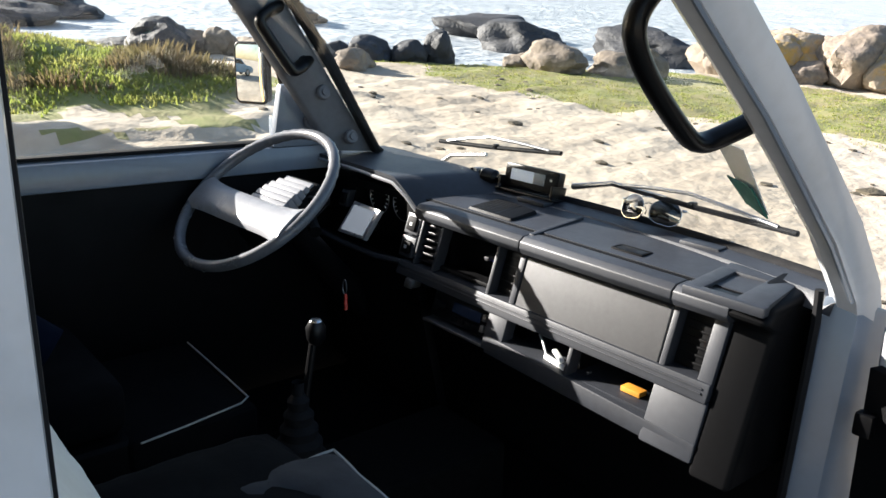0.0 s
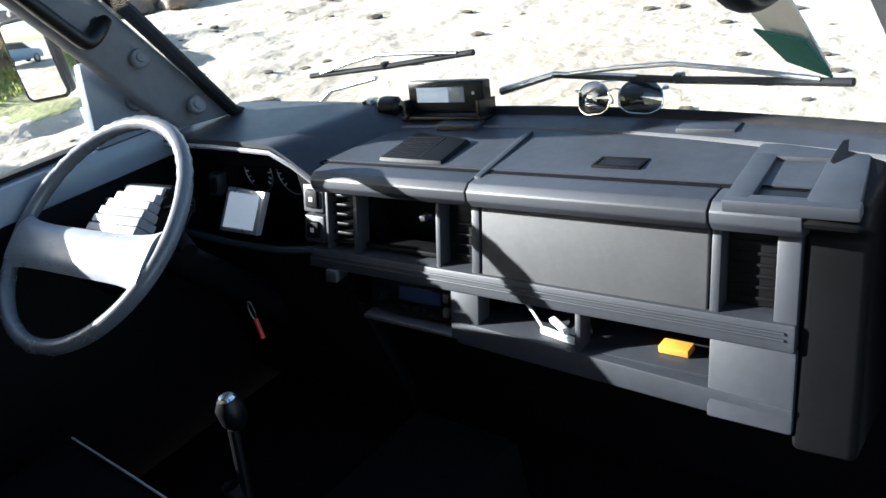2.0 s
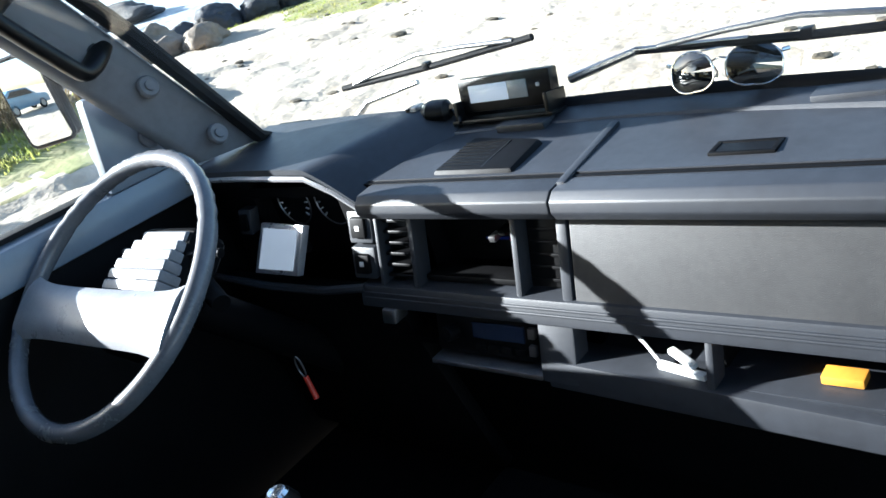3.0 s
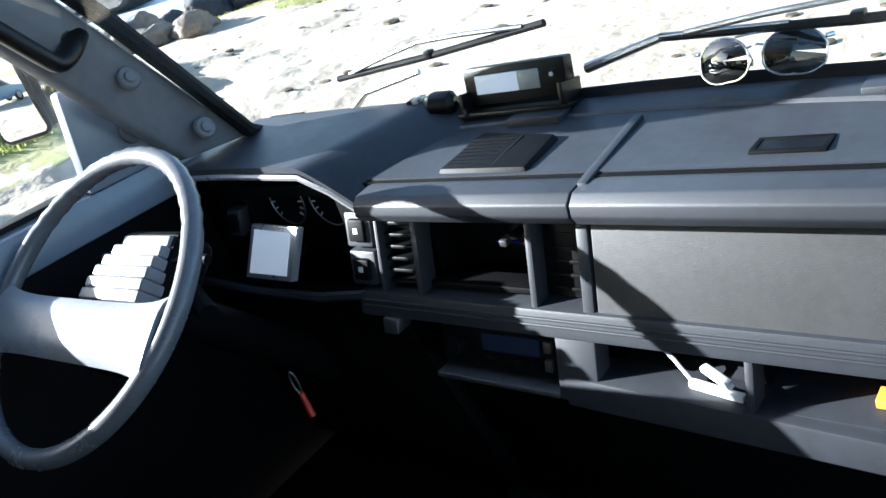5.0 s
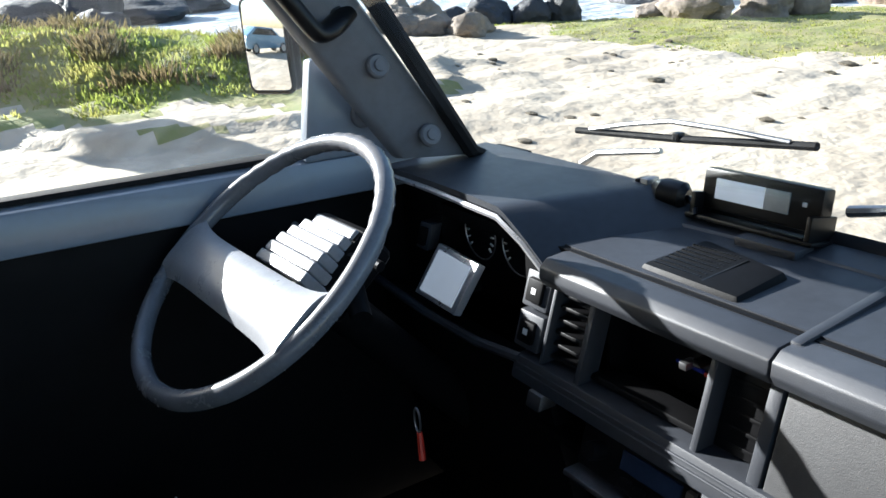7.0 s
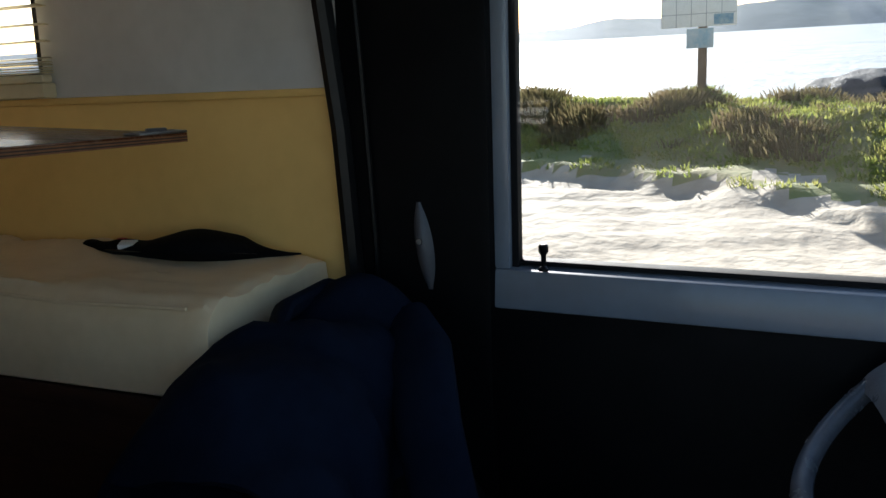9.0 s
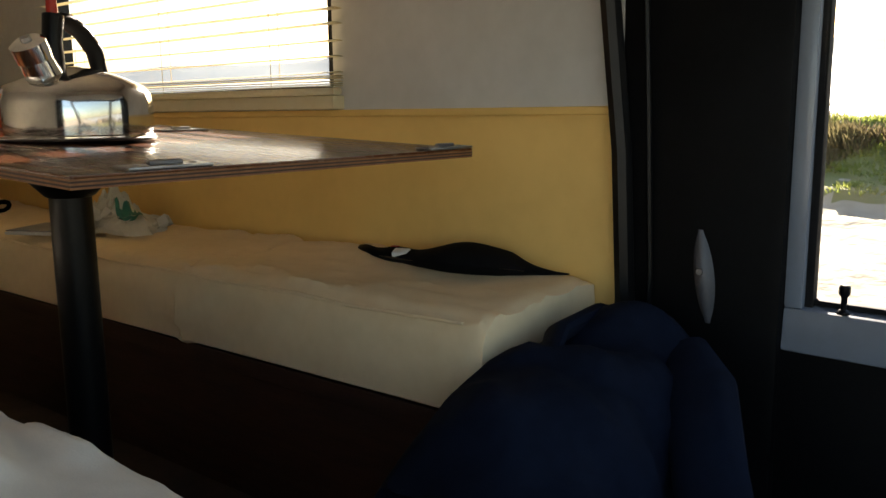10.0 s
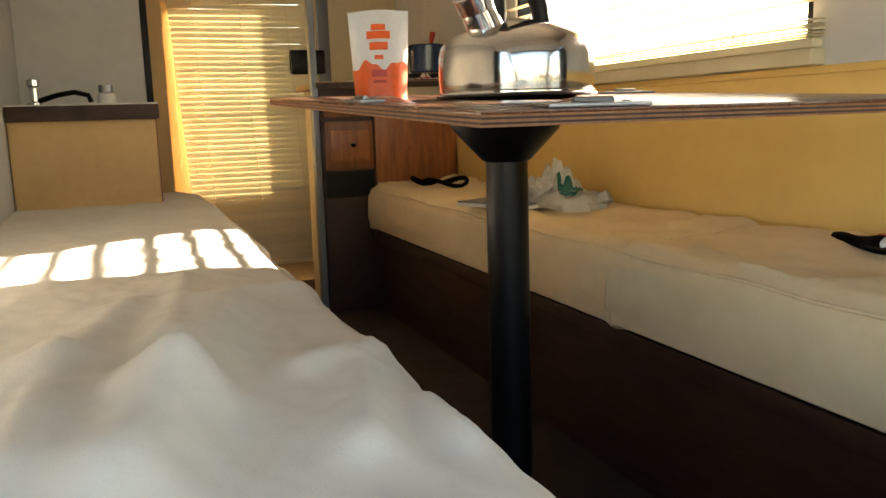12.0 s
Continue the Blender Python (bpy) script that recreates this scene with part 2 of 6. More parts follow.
def prism(points, way, bevel=0.0, steps=2, bm=None):
    """A flat outline pushed along a way."""
    made = bmesh.new()
    base = [made.verts.new(p) for p in points]
    top = [made.verts.new(Vector(p) + Vector(way)) for p in points]
    made.faces.new(base[::-1])
    made.faces.new(top)
    for i in range(len(base)):
        j = (i + 1) % len(base)
        made.faces.new((base[i], base[j], top[j], top[i]))
    bmesh.ops.recalc_face_normals(made, faces=made.faces)
    bevelled(made, bevel, steps)
    return joined(bm, made)


def tube(points, radius, sides=10, closed=False, bm=None, flat=1.0):
    """A round bar along points; radius may be one number or one a point."""
    made = bmesh.new()
    points = [Vector(p) for p in points]
    rings, count = [], len(points)
    side = None
    for i, p in enumerate(points):
        a = points[(i - 1) % count] if closed or i else p
        b = points[(i + 1) % count] if closed or i < count - 1 else p
        way = (b - a).normalized()
        if side is None:
            side = way.orthogonal().normalized()
        side = (side - way * side.dot(way)).normalized()
        other = way.cross(side)
        r = radius[i] if isinstance(radius, (list, tuple)) else radius
        rings.append([made.verts.new(p + r * (math.cos(k * math.tau / sides) * side + flat * math.sin(k * math.tau / sides) * other)) for k in range(sides)])
    for i in range(count if closed else count - 1):
        a, b = rings[i], rings[(i + 1) % count]
        for k in range(sides):
            made.faces.new((a[k], a[(k + 1) % sides], b[(k + 1) % sides], b[k]))
    if not closed:
        made.faces.new(rings[0][::-1])
        made.faces.new(rings[-1])
    return joined(bm, made)


def lathe(profile, at=(0, 0, 0), sides=32, bm=None):
    """A turned body: radius and height pairs round the z axis."""
    made = bmesh.new()
    rings = []
    for r, z in profile:
        if r < 1e-5:
            rings.append([made.verts.new((at[0], at[1], at[2] + z))])
        else:
            rings.append([made.verts.new((at[0] + r * math.cos(k * math.tau / sides), at[1] + r * math.sin(k * math.tau / sides), at[2] + z)) for k in range(sides)])
    for a, b in zip(rings, rings[1:]):
        for k in range(sides):
            j = (k + 1) % sides
            if len(a) == 1 and len(b) > 1:
                made.faces.new((a[0], b[j], b[k]))
            elif len(b) == 1 and len(a) > 1:
                made.faces.new((a[k], a[j], b[0]))
            elif len(a) > 1:
                made.faces.new((a[k], a[j], b[j], b[k]))
    return joined(bm, made)


def sheet(f, nu, nv, bm=None, thick=0.0):
    """A surface x, y, z = f(u, v) for u and v from 0 to 1, with a thickness if wanted."""
    made = bmesh.new()
    rows = [[made.verts.new(f(i / nu, j / nv)) for j in range(nv + 1)] for i in range(nu + 1)]
    for i in range(nu):
        for j in range(nv):
            made.faces.new((rows[i][j], rows[i + 1][j], rows[i + 1][j + 1], rows[i][j + 1]))
    if thick:
        bmesh.ops.recalc_face_normals(made, faces=made.faces)
        bmesh.ops.solidify(made, geom=list(made.faces), thickness=thick)
    return joined(bm, made)


def wobble(x, y, z=0.0, scale=1.0, octaves=4):
    return noise.fractal(Vector((x, y, z)) * scale, 1.0, 2.0, octaves)


def moved(bm, m):
    bm.transform(m)
    return bm


# ---- the van's shell ----
def shell():
    out = dict(kind="structure")
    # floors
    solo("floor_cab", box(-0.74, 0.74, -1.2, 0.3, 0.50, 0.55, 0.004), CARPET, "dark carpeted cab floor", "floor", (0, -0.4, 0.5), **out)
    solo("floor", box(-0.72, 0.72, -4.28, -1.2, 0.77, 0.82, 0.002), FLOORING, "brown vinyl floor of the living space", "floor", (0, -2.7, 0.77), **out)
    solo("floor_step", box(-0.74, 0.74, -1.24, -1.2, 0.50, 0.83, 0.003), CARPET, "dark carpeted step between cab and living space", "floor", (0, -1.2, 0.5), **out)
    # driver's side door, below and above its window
    solo("wall_door_left", box(-0.80, -0.752, -1.0, 0.20, 0.45, 1.20, 0.01), DASH_DARK_SHADE, "black trimmed driver's door below the window", "wall", (-0.78, -0.4, 0.45), **out)
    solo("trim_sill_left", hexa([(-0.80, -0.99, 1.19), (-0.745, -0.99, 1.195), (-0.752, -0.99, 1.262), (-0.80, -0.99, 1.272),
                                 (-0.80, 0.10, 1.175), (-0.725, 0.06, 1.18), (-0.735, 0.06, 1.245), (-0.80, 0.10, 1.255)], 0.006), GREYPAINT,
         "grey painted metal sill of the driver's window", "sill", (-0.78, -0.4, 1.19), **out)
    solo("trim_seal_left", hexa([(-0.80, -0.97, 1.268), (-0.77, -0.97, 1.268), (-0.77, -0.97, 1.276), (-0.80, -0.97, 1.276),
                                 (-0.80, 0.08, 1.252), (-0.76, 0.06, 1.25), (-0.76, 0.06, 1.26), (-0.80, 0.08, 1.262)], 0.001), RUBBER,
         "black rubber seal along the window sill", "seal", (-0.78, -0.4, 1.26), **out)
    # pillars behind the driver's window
    solo("wall_pillar_left", prism([(-0.80, -1.26, 0.5), (-0.80, -0.99, 0.5), (-0.80, -0.99, 1.95), (-0.80, -1.28, 1.95)], (0.065, 0, 0), 0.012), DASH_DARK_SHADE,
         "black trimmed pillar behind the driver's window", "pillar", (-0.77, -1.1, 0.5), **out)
    solo("trim_pillar_edge", tube([(-0.735, -1.252, 0.9), (-0.73, -1.245, 1.25), (-0.725, -1.255, 1.5), (-0.71, -1.275, 1.75), (-0.67, -1.30, 1.95)], 0.018, 8), BLACK,
         "dark rounded edging where cab meets living space", "trim", (-0.73, -1.25, 0.9), **out)
    solo("trim_pillar_rib", tube([(-0.735, -1.205, 1.0), (-0.73, -1.20, 1.3), (-0.725, -1.21, 1.6), (-0.71, -1.22, 1.93)], 0.005, 6), BLACK,
         "thin black rib along the dark pillar", "trim", (-0.73, -1.2, 1.0), **out)
    solo("trim_window_rear_left", box(-0.80, -0.752, -0.990, -0.962, 1.262, 1.93, 0.006), GREYPAINT, "grey painted rear edge of the driver's window", "trim", (-0.78, -0.98, 1.26), **out)
    solo("trim_window_seal_rear", box(-0.79, -0.765, -0.963, -0.950, 1.262, 1.93, 0.003), RUBBER, "black seal down the window's rear edge", "seal", (-0.78, -0.957, 1.26), **out)
    solo("wall_header_left", box(-0.80, -0.70, -0.99, -0.40, 1.90, 1.97, 0.01), DASH_DARK_SHADE, "dark header rail above the driver's window", "wall", (-0.75, -0.7, 1.9), **out)
    # slanting screen pillars
    solo("pillar_front_left", hexa([(-0.715, -0.005, 1.235), (-0.690, 0.005, 1.235), (-0.665, 0.125, 1.225), (-0.690, 0.135, 1.225),
                                    (-0.700, -0.50, 1.93), (-0.675, -0.49, 1.93), (-0.650, -0.355, 1.93), (-0.675, -0.34, 1.93)], 0.008), TRIM,
         "grey vinyl-trimmed screen pillar on the driver's side", "pillar", (-0.7, 0.05, 1.2), **out)
    solo("trim_screen_seal_left", tube([(-0.70, 0.19, 1.205), (-0.655, 0.125, 1.235), (-0.645, -0.035, 1.49), (-0.64, -0.345, 1.93)], [0.012, 0.014, 0.016, 0.018], 8), RUBBER,
         "black rubber seal along the driver's side of the windscreen", "seal", (-0.65, 0.1, 1.2), **out)
    centre = [(0.735, 0.155, 1.08), (0.733, 0.100, 1.20), (0.731, 0.0, 1.315), (0.730, -0.120, 1.42), (0.729, -0.237, 1.52), (0.727, -0.398, 1.645), (0.715, -0.76, 1.95)]
    made, rings = bmesh.new(), []
    for x, y, z in centre:
        rings.append([made.verts.new((x + a, y + b, z + c)) for a, b, c in ((-0.031, -0.004, -0.004), (-0.010, -0.016, -0.014), (0.020, -0.012, -0.012), (0.034, 0.006, 0.004), (0.034, 0.030, 0.020), (-0.031, 0.026, 0.018))])
    for a, b in zip(rings, rings[1:]):
        for k in range(6):
            made.faces.new((a[k], a[(k + 1) % 6], b[(k + 1) % 6], b[k]))
    solo("pillar_front_right", made, WHITE, "white painted screen pillar on the passenger's side", "pillar", (0.73, 0.1, 1.16), **out)
    # white post given the grey material, so its dimmer light is painted
    solo("pillar_foot_right", hexa([(0.70, 0.02, 0.45), (0.75, 0.04, 0.45), (0.78, 0.16, 0.45), (0.70, 0.16, 0.45),
                                    (0.700, 0.085, 1.19), (0.755, 0.10, 1.19), (0.78, 0.16, 1.17), (0.70, 0.16, 1.17)], 0.010), GREYPAINT,
         "white door post on the passenger's side, greyed as shade", "pillar", (0.75, 0.05, 0.45), **out)
    solo("trim_screen_seal_right", tube([(0.69, 0.15, 1.205), (0.70, 0.12, 1.23), (0.70, 0.01, 1.33), (0.70, -0.22, 1.53), (0.69, -0.38, 1.655), (0.68, -0.73, 1.95)], 0.008, 8), RUBBER,
         "black rubber seal along the passenger's side of the windscreen", "seal", (0.7, 0.1, 1.2), **out)
    # bulkhead added in near black, as shade behind the open dash
    solo("wall_dash_shade", box(-0.76, 0.76, 0.14, 0.16, 0.45, 1.15), DASH_DARK_SHADE, "added dark bulkhead, shade behind the dashboard", "wall", (0, 0.15, 0.45), **out)
    solo("trim_gutter_right", tube([(0.748, 0.082, 1.19), (0.746, -0.018, 1.30), (0.745, -0.137, 1.407), (0.744, -0.252, 1.508), (0.742, -0.413, 1.633), (0.73, -0.775, 1.938)], 0.004, 6), GREYPAINT,
         "thin rain gutter along the passenger's pillar", "trim", (0.77, 0.08, 1.18), **out)
    solo("trim_door_seal_right", tube([(0.705, 0.015, 0.5), (0.703, 0.05, 0.9), (0.70, 0.075, 1.14), (0.70, 0.07, 1.2)], 0.008, 6), RUBBER,
         "black rubber door seal on the passenger's post", "seal", (0.75, 0, 0.5), **out)
    solo("pillar_rear_right", box(0.715, 0.79, -1.32, -1.115, 0.45, 1.95, 0.015), WHITE, "white painted post behind the passenger's door", "pillar", (0.75, -1.25, 0.45), **out)
    solo("trim_post_seal_right", box(0.70, 0.725, -1.30, -1.100, 0.5, 1.95, 0.008), RUBBER, "black trim along the passenger's rear post", "seal", (0.71, -1.2, 0.5), **out)
    solo("trim_header", box(-0.70, 0.70, -0.66, -0.46, 1.93, 1.985, 0.015), DASH_DARK_SHADE, "dark header rail above the windscreen", "trim", (0, -0.55, 1.93), **out)
    solo("ceiling_cab", box(-0.79, 0.79, -1.3, -0.45, 1.985, 2.02, 0.004), GREYWALL, "pale cab roof lining", "ceiling", (0, -0.9, 1.985), **out)
    # windscreen: gently bowed
    def screen(u, v):
        x = -0.72 + 1.44 * u
        bow = 0.10 * (1 - (x / 0.72) ** 2)
        return (x * (1 - 0.09 * v), 0.155 + bow - 0.68 * v, 1.20 + 0.74 * v)
    windscreen = thing("window_windscreen", "large clear windscreen, dusty at the edges", "window", (0, 0.25, 1.2))
    windscreen["kind"] = "structure"
    pane = part("pane", sheet(screen, 16, 6, None, 0.004), GLASS, windscreen)
    pane.visible_shadow = False
    solo("trim_screen_base", sheet(lambda u, v: (-0.76 + 1.52 * u, 0.150 + 0.10 * (1 - (2 * u - 1) ** 2) + 0.034 * v - 0.02, 1.186 + 0.014 * math.sin(v * math.pi)), 24, 6, None, 0.004), RUBBER,
         "black rubber seal at the foot of the windscreen", "seal", (0, 0.23, 1.2), **out)
    solo("wall_front_panel", sheet(lambda u, v: (-0.80 + 1.60 * u, 0.20 + 0.12 * (1 - (2 * u - 1) ** 2) + 0.06 * v, 1.13 - 0.69 * v), 20, 6, None, 0.02), WHITE,
         "white painted nose panel of the van", "wall", (0, 0.3, 0.5), **out)
    glazing = thing("window_driver", "clear driver's door window", "window", (-0.785, -0.5, 1.25))
    glazing["kind"] = "structure"
    pane = part("pane", prism([(-0.787, -0.955, 1.265), (-0.787, 0.0, 1.25), (-0.75, -0.45, 1.92), (-0.75, -0.955, 1.92)], (0.004, 0, 0)), GLASS, glazing)
    pane.visible_shadow = False
    # quarter panel that carries the outside mirror
    solo("panel_mirror_mount", prism([(-0.765, -0.16, 1.25), (-0.765, 0.02, 1.245), (-0.765, -0.10, 1.42), (-0.765, -0.13, 1.42)], (0.03, 0, 0), 0.008), GREYPAINT,
         "grey triangular corner panel of the driver's window", "panel", (-0.76, -0.07, 1.25), **out)
    for x, y, z, r in ((-0.731, -0.045, 1.316, 0.022), (-0.660, 0.045, 1.275, 0.020), (-0.665, -0.040, 1.402, 0.020)):
        solo("trim_cap", moved(lathe([(0, 0.012), (r * 0.45, 0.012), (r * 0.5, 0.008), (r * 0.85, 0.008), (r, 0.004), (r, -0.004)], (0, 0, 0), 20),
             pose(x, y, z, 0, 75, 0)), TRIM, "round grey plug in the pillar trim", "plug", (x, y, z), **out)
    # open passenger's door, swung well forward
    door = thing("door_passenger", "open white passenger's door with black window frame", "door", (0.80, 0.13, 0.5))
    part("door_skin", hexa([(0.81, 0.10, 0.5), (0.86, 0.18, 0.5), (1.72, -0.10, 0.5), (1.68, -0.18, 0.5),
                            (0.79, 0.10, 1.16), (0.84, 0.18, 1.19), (1.70, -0.10, 1.19), (1.66, -0.18, 1.16)], 0.02, 3), WHITE, door)
    part("door_trim", hexa([(0.800, 0.090, 0.48), (0.830, 0.100, 0.48), (1.67, -0.185, 0.48), (1.66, -0.205, 0.48),
                            (0.790, 0.090, 1.09), (0.810, 0.100, 1.10), (1.655, -0.185, 1.10), (1.645, -0.205, 1.10)], 0.002), DASH_DARK_SHADE, door, "black inner door trim")
    part("window_frame", tube([(0.83, 0.13, 1.17), (0.88, -0.02, 1.55), (0.98, -0.16, 1.9), (1.60, -0.36, 1.9), (1.66, -0.14, 1.18)], 0.016, 8), BLACK, door, "black window frame")
    for z in (0.70, 0.98):
        part("hinge", box(0.790, 0.82, 0.06, 0.085, z, z + 0.04, 0.005), BLACK, door, "black steel hinge")


def living_shell():
    out = dict(kind="structure")
    y0, y1 = -1.26, -4.30
    wy0, wy1, wz0, wz1 = -1.94, -3.12, 1.605, 2.02
    # left wall, cut round its window
    solo("wall_left_lower", box(-0.78, -0.73, y1, y0, 0.5, 1.568, 0.002), YELLOW, "cream-yellow lower panel of the side wall", "wall", (-0.755, -2.8, 0.5), **out)
    for a, b, c, d in ((wy0, y0, 1.572, 2.25), (y1, wy1, 1.572, 2.25), (wy1, wy0, 1.572, wz0), (wy1, wy0, wz1, 2.25)):
        solo("wall_left_upper", box(-0.78, -0.733, a, b, c, d), GREYWALL, "pale grey upper panel of the side wall", "wall", (-0.755, (a + b) / 2, c), **out)
    solo("trim_wall_ledge", box(-0.733, -0.722, y1, y0, 1.560, 1.574, 0.003), YELLOW, "thin cream ledge between the wall panels", "trim", (-0.73, -2.8, 1.56), **out)
    window = thing("window_left", "side window behind cream blinds", "window", (-0.76, (wy0 + wy1) / 2, wz0))
    window["kind"] = "structure"
    part("window_sill", box(-0.775, -0.70, wy1 - 0.02, wy0 + 0.03, wz0 - 0.030, wz0, 0.006), CREAM, window)
    frame_bm = box(-0.775, -0.74, wy1, wy0, wz0, wz0 + 0.02)
    for a, b, c, d in ((wy1, wy0, wz1 - 0.02, wz1), (wy1, wy1 + 0.02, wz0 + 0.02, wz1 - 0.02), (wy0 - 0.02, wy0, wz0 + 0.02, wz1 - 0.02)):
        frame_bm = box(-0.775, -0.74, a, b, c, d, 0, 2, frame_bm)
    part("window_frame", frame_bm, BLACK, window, "dark window frame")
    pane = part("pane", box(-0.76, -0.756, wy1 + 0.02, wy0 - 0.02, wz0 + 0.02, wz1 - 0.02), GLASS, window)
    pane.visible_shadow = False
    # right wall, closed and plain, with a plain roof and rear wall
    solo("wall_right", box(0.73, 0.78, y1, -1.2, 0.5, 2.25, 0.002), GREYWALL, "pale panelled side wall behind the bed", "wall", (0.755, -2.8, 0.5), **out)
    solo("ceiling", box(-0.78, 0.78, y1, -1.26, 2.25, 2.29), GREYWALL, "pale ceiling of the living space", "ceiling", (0, -2.8, 2.25), **out)
    solo("wall_over_cab", box(-0.78, 0.78, -1.30, -1.26, 1.99, 2.27), GREYWALL, "pale panel above the cab opening", "wall", (0, -1.28, 2.0), **out)
    dx0, dx1, dz1 = -0.38, 0.21, 2.12
    solo("wall_rear_left", box(-0.78, dx0 - 0.03, y1 - 0.05, y1, 0.5, 2.27), CREAM, "cream rear wall beside the door", "wall", (-0.55, y1, 0.5), **out)
    solo("wall_rear_right", box(dx1 + 0.03, 0.78, y1 - 0.05, y1, 0.5, 2.27), CREAM, "cream rear wall beside the door", "wall", (0.5, y1, 0.5), **out)
    solo("wall_rear_top", box(dx0 - 0.03, dx1 + 0.03, y1 - 0.05, y1, dz1, 2.27), CREAM, "cream rear wall above the door", "wall", (0, y1, dz1), **out)
    solo("trim_door_left", box(dx0 - 0.05, dx0, y1 - 0.05, y1 + 0.015, 0.6, 2.25, 0.004), GREYPAINT, "grey aluminium door frame", "trim", (dx0, y1, 0.8), **out)
    solo("trim_door_right", box(dx1, dx1 + 0.035, y1 - 0.05, y1 + 0.015, 0.6, 2.25, 0.004), TAN, "tan wooden door frame", "trim", (dx1, y1, 0.8), **out)
    door = thing("door_rear", "cream rear door with a window behind a slatted blind", "door", (-0.03, y1, 0.62))
    door_bm = box(dx0, dx1, y1 - 0.04, y1 - 0.01, 0.62, 1.25, 0.004)
    for a, b, c, d in ((dx0, dx1, 2.02, dz1), (dx0, dx0 + 0.07, 1.25, 2.02), (dx1 - 0.07, dx1, 1.25, 2.02)):
        door_bm = box(a, b, y1 - 0.04, y1 - 0.01, c, d, 0.003, 2, door_bm)
    part("door_leaf", door_bm, TAN, door)
    pane = part("pane", box(dx0 + 0.07, dx1 - 0.07, y1 - 0.03, y1 - 0.026, 1.25, 2.02), GLASS, door)
    pane.visible_shadow = False
    part("latch", box(-0.40, -0.25, y1 - 0.005, y1 + 0.05, 1.70, 1.80, 0.012), BLACK, door, "black door latch")


shell()
living_shell()


# ---- the dashboard ----
def face_y(z):
    return -0.32 * (1.124 - z)


def fbox(x0, x1, z0, z1, d0, d1, bevel=0.003, bm=None, steps=2):
    """A block that lies on the sloping front of the dashboard, from d0 behind it to d1 proud of it."""
    return hexa([(x0, face_y(z0) - d1, z0), (x1, face_y(z0) - d1, z0), (x1, face_y(z0) - d0, z0), (x0, face_y(z0) - d0, z0),
                 (x0, face_y(z1) - d1, z1), (x1, face_y(z1) - d1, z1), (x1, face_y(z1) - d0, z1), (x0, face_y(z1) - d0, z1)], bevel, steps, bm)


def dashboard():
    dash = thing("dashboard", "dark grey plastic dashboard with vents, glovebox and open shelves", "dashboard", (0, 0.1, 0.9))
    # fascia: posts and bars round the openings
    for a, b in ((-0.262, -0.255), (-0.188, -0.178), (0.010, 0.020), (0.086, 0.102), (0.481, 0.494), (0.563, 0.592)):
        part("fascia_post", fbox(a, b, 1.016, 1.126, -0.03, 0.004, 0.003), DASH, dash)
    part("fascia_bar", fbox(-0.31, 0.592, 0.984, 1.018, -0.03, 0.008, 0.004), DASH, dash)
    part("fascia_post", fbox(0.040, 0.098, 0.905, 0.986, -0.03, 0.004, 0.003), DASH, dash)
    part("fascia_post", fbox(0.278, 0.288, 0.925, 0.986, -0.03, 0.003, 0.003), DASH, dash)
    part("fascia_end", fbox(0.483, 0.594, 0.880, 0.986, -0.03, 0.004, 0.005), DASH, dash)
    part("lower_bar", hexa([(0.05, face_y(0.905) - 0.004, 0.897), (0.594, face_y(0.89) - 0.004, 0.880), (0.594, face_y(0.89) + 0.05, 0.880), (0.05, face_y(0.905) + 0.05, 0.897),
              (0.05, face_y(0.934) - 0.006, 0.937), (0.594, face_y(0.915) - 0.006, 0.914), (0.594, face_y(0.915) + 0.05, 0.914), (0.05, face_y(0.934) + 0.05, 0.937)], 0.004), DASH, dash)
    ribs = fbox(-0.30, 0.58, 0.998, 1.001, 0, 0.0105, 0.001)
    ribs = fbox(-0.30, 0.58, 1.006, 1.009, 0, 0.0105, 0.001, ribs)
    part("trim_rib", ribs, DASH, dash)
    # near-black lining that carries the shade inside the openings
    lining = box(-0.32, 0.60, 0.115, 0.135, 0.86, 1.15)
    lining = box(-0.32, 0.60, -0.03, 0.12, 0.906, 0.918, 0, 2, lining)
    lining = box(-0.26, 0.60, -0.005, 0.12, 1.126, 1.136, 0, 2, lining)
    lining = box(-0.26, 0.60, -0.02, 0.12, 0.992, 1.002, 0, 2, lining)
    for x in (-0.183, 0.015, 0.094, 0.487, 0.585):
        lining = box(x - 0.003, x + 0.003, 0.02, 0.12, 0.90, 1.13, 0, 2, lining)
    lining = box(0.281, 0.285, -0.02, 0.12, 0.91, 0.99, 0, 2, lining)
    part("lining", lining, DASH_DARK_SHADE, dash)
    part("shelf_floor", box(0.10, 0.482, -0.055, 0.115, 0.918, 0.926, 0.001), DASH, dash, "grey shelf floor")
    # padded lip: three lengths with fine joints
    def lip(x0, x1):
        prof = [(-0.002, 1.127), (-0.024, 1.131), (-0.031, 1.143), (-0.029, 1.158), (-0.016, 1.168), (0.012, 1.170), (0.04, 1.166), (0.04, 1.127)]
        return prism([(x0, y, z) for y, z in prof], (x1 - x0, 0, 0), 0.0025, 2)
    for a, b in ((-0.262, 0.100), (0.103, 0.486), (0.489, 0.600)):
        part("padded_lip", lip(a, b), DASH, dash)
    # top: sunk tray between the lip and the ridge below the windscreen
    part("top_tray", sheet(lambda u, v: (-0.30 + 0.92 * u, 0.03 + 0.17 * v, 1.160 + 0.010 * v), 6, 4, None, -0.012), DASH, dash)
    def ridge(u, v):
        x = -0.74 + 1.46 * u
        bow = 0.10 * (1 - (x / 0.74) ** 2)
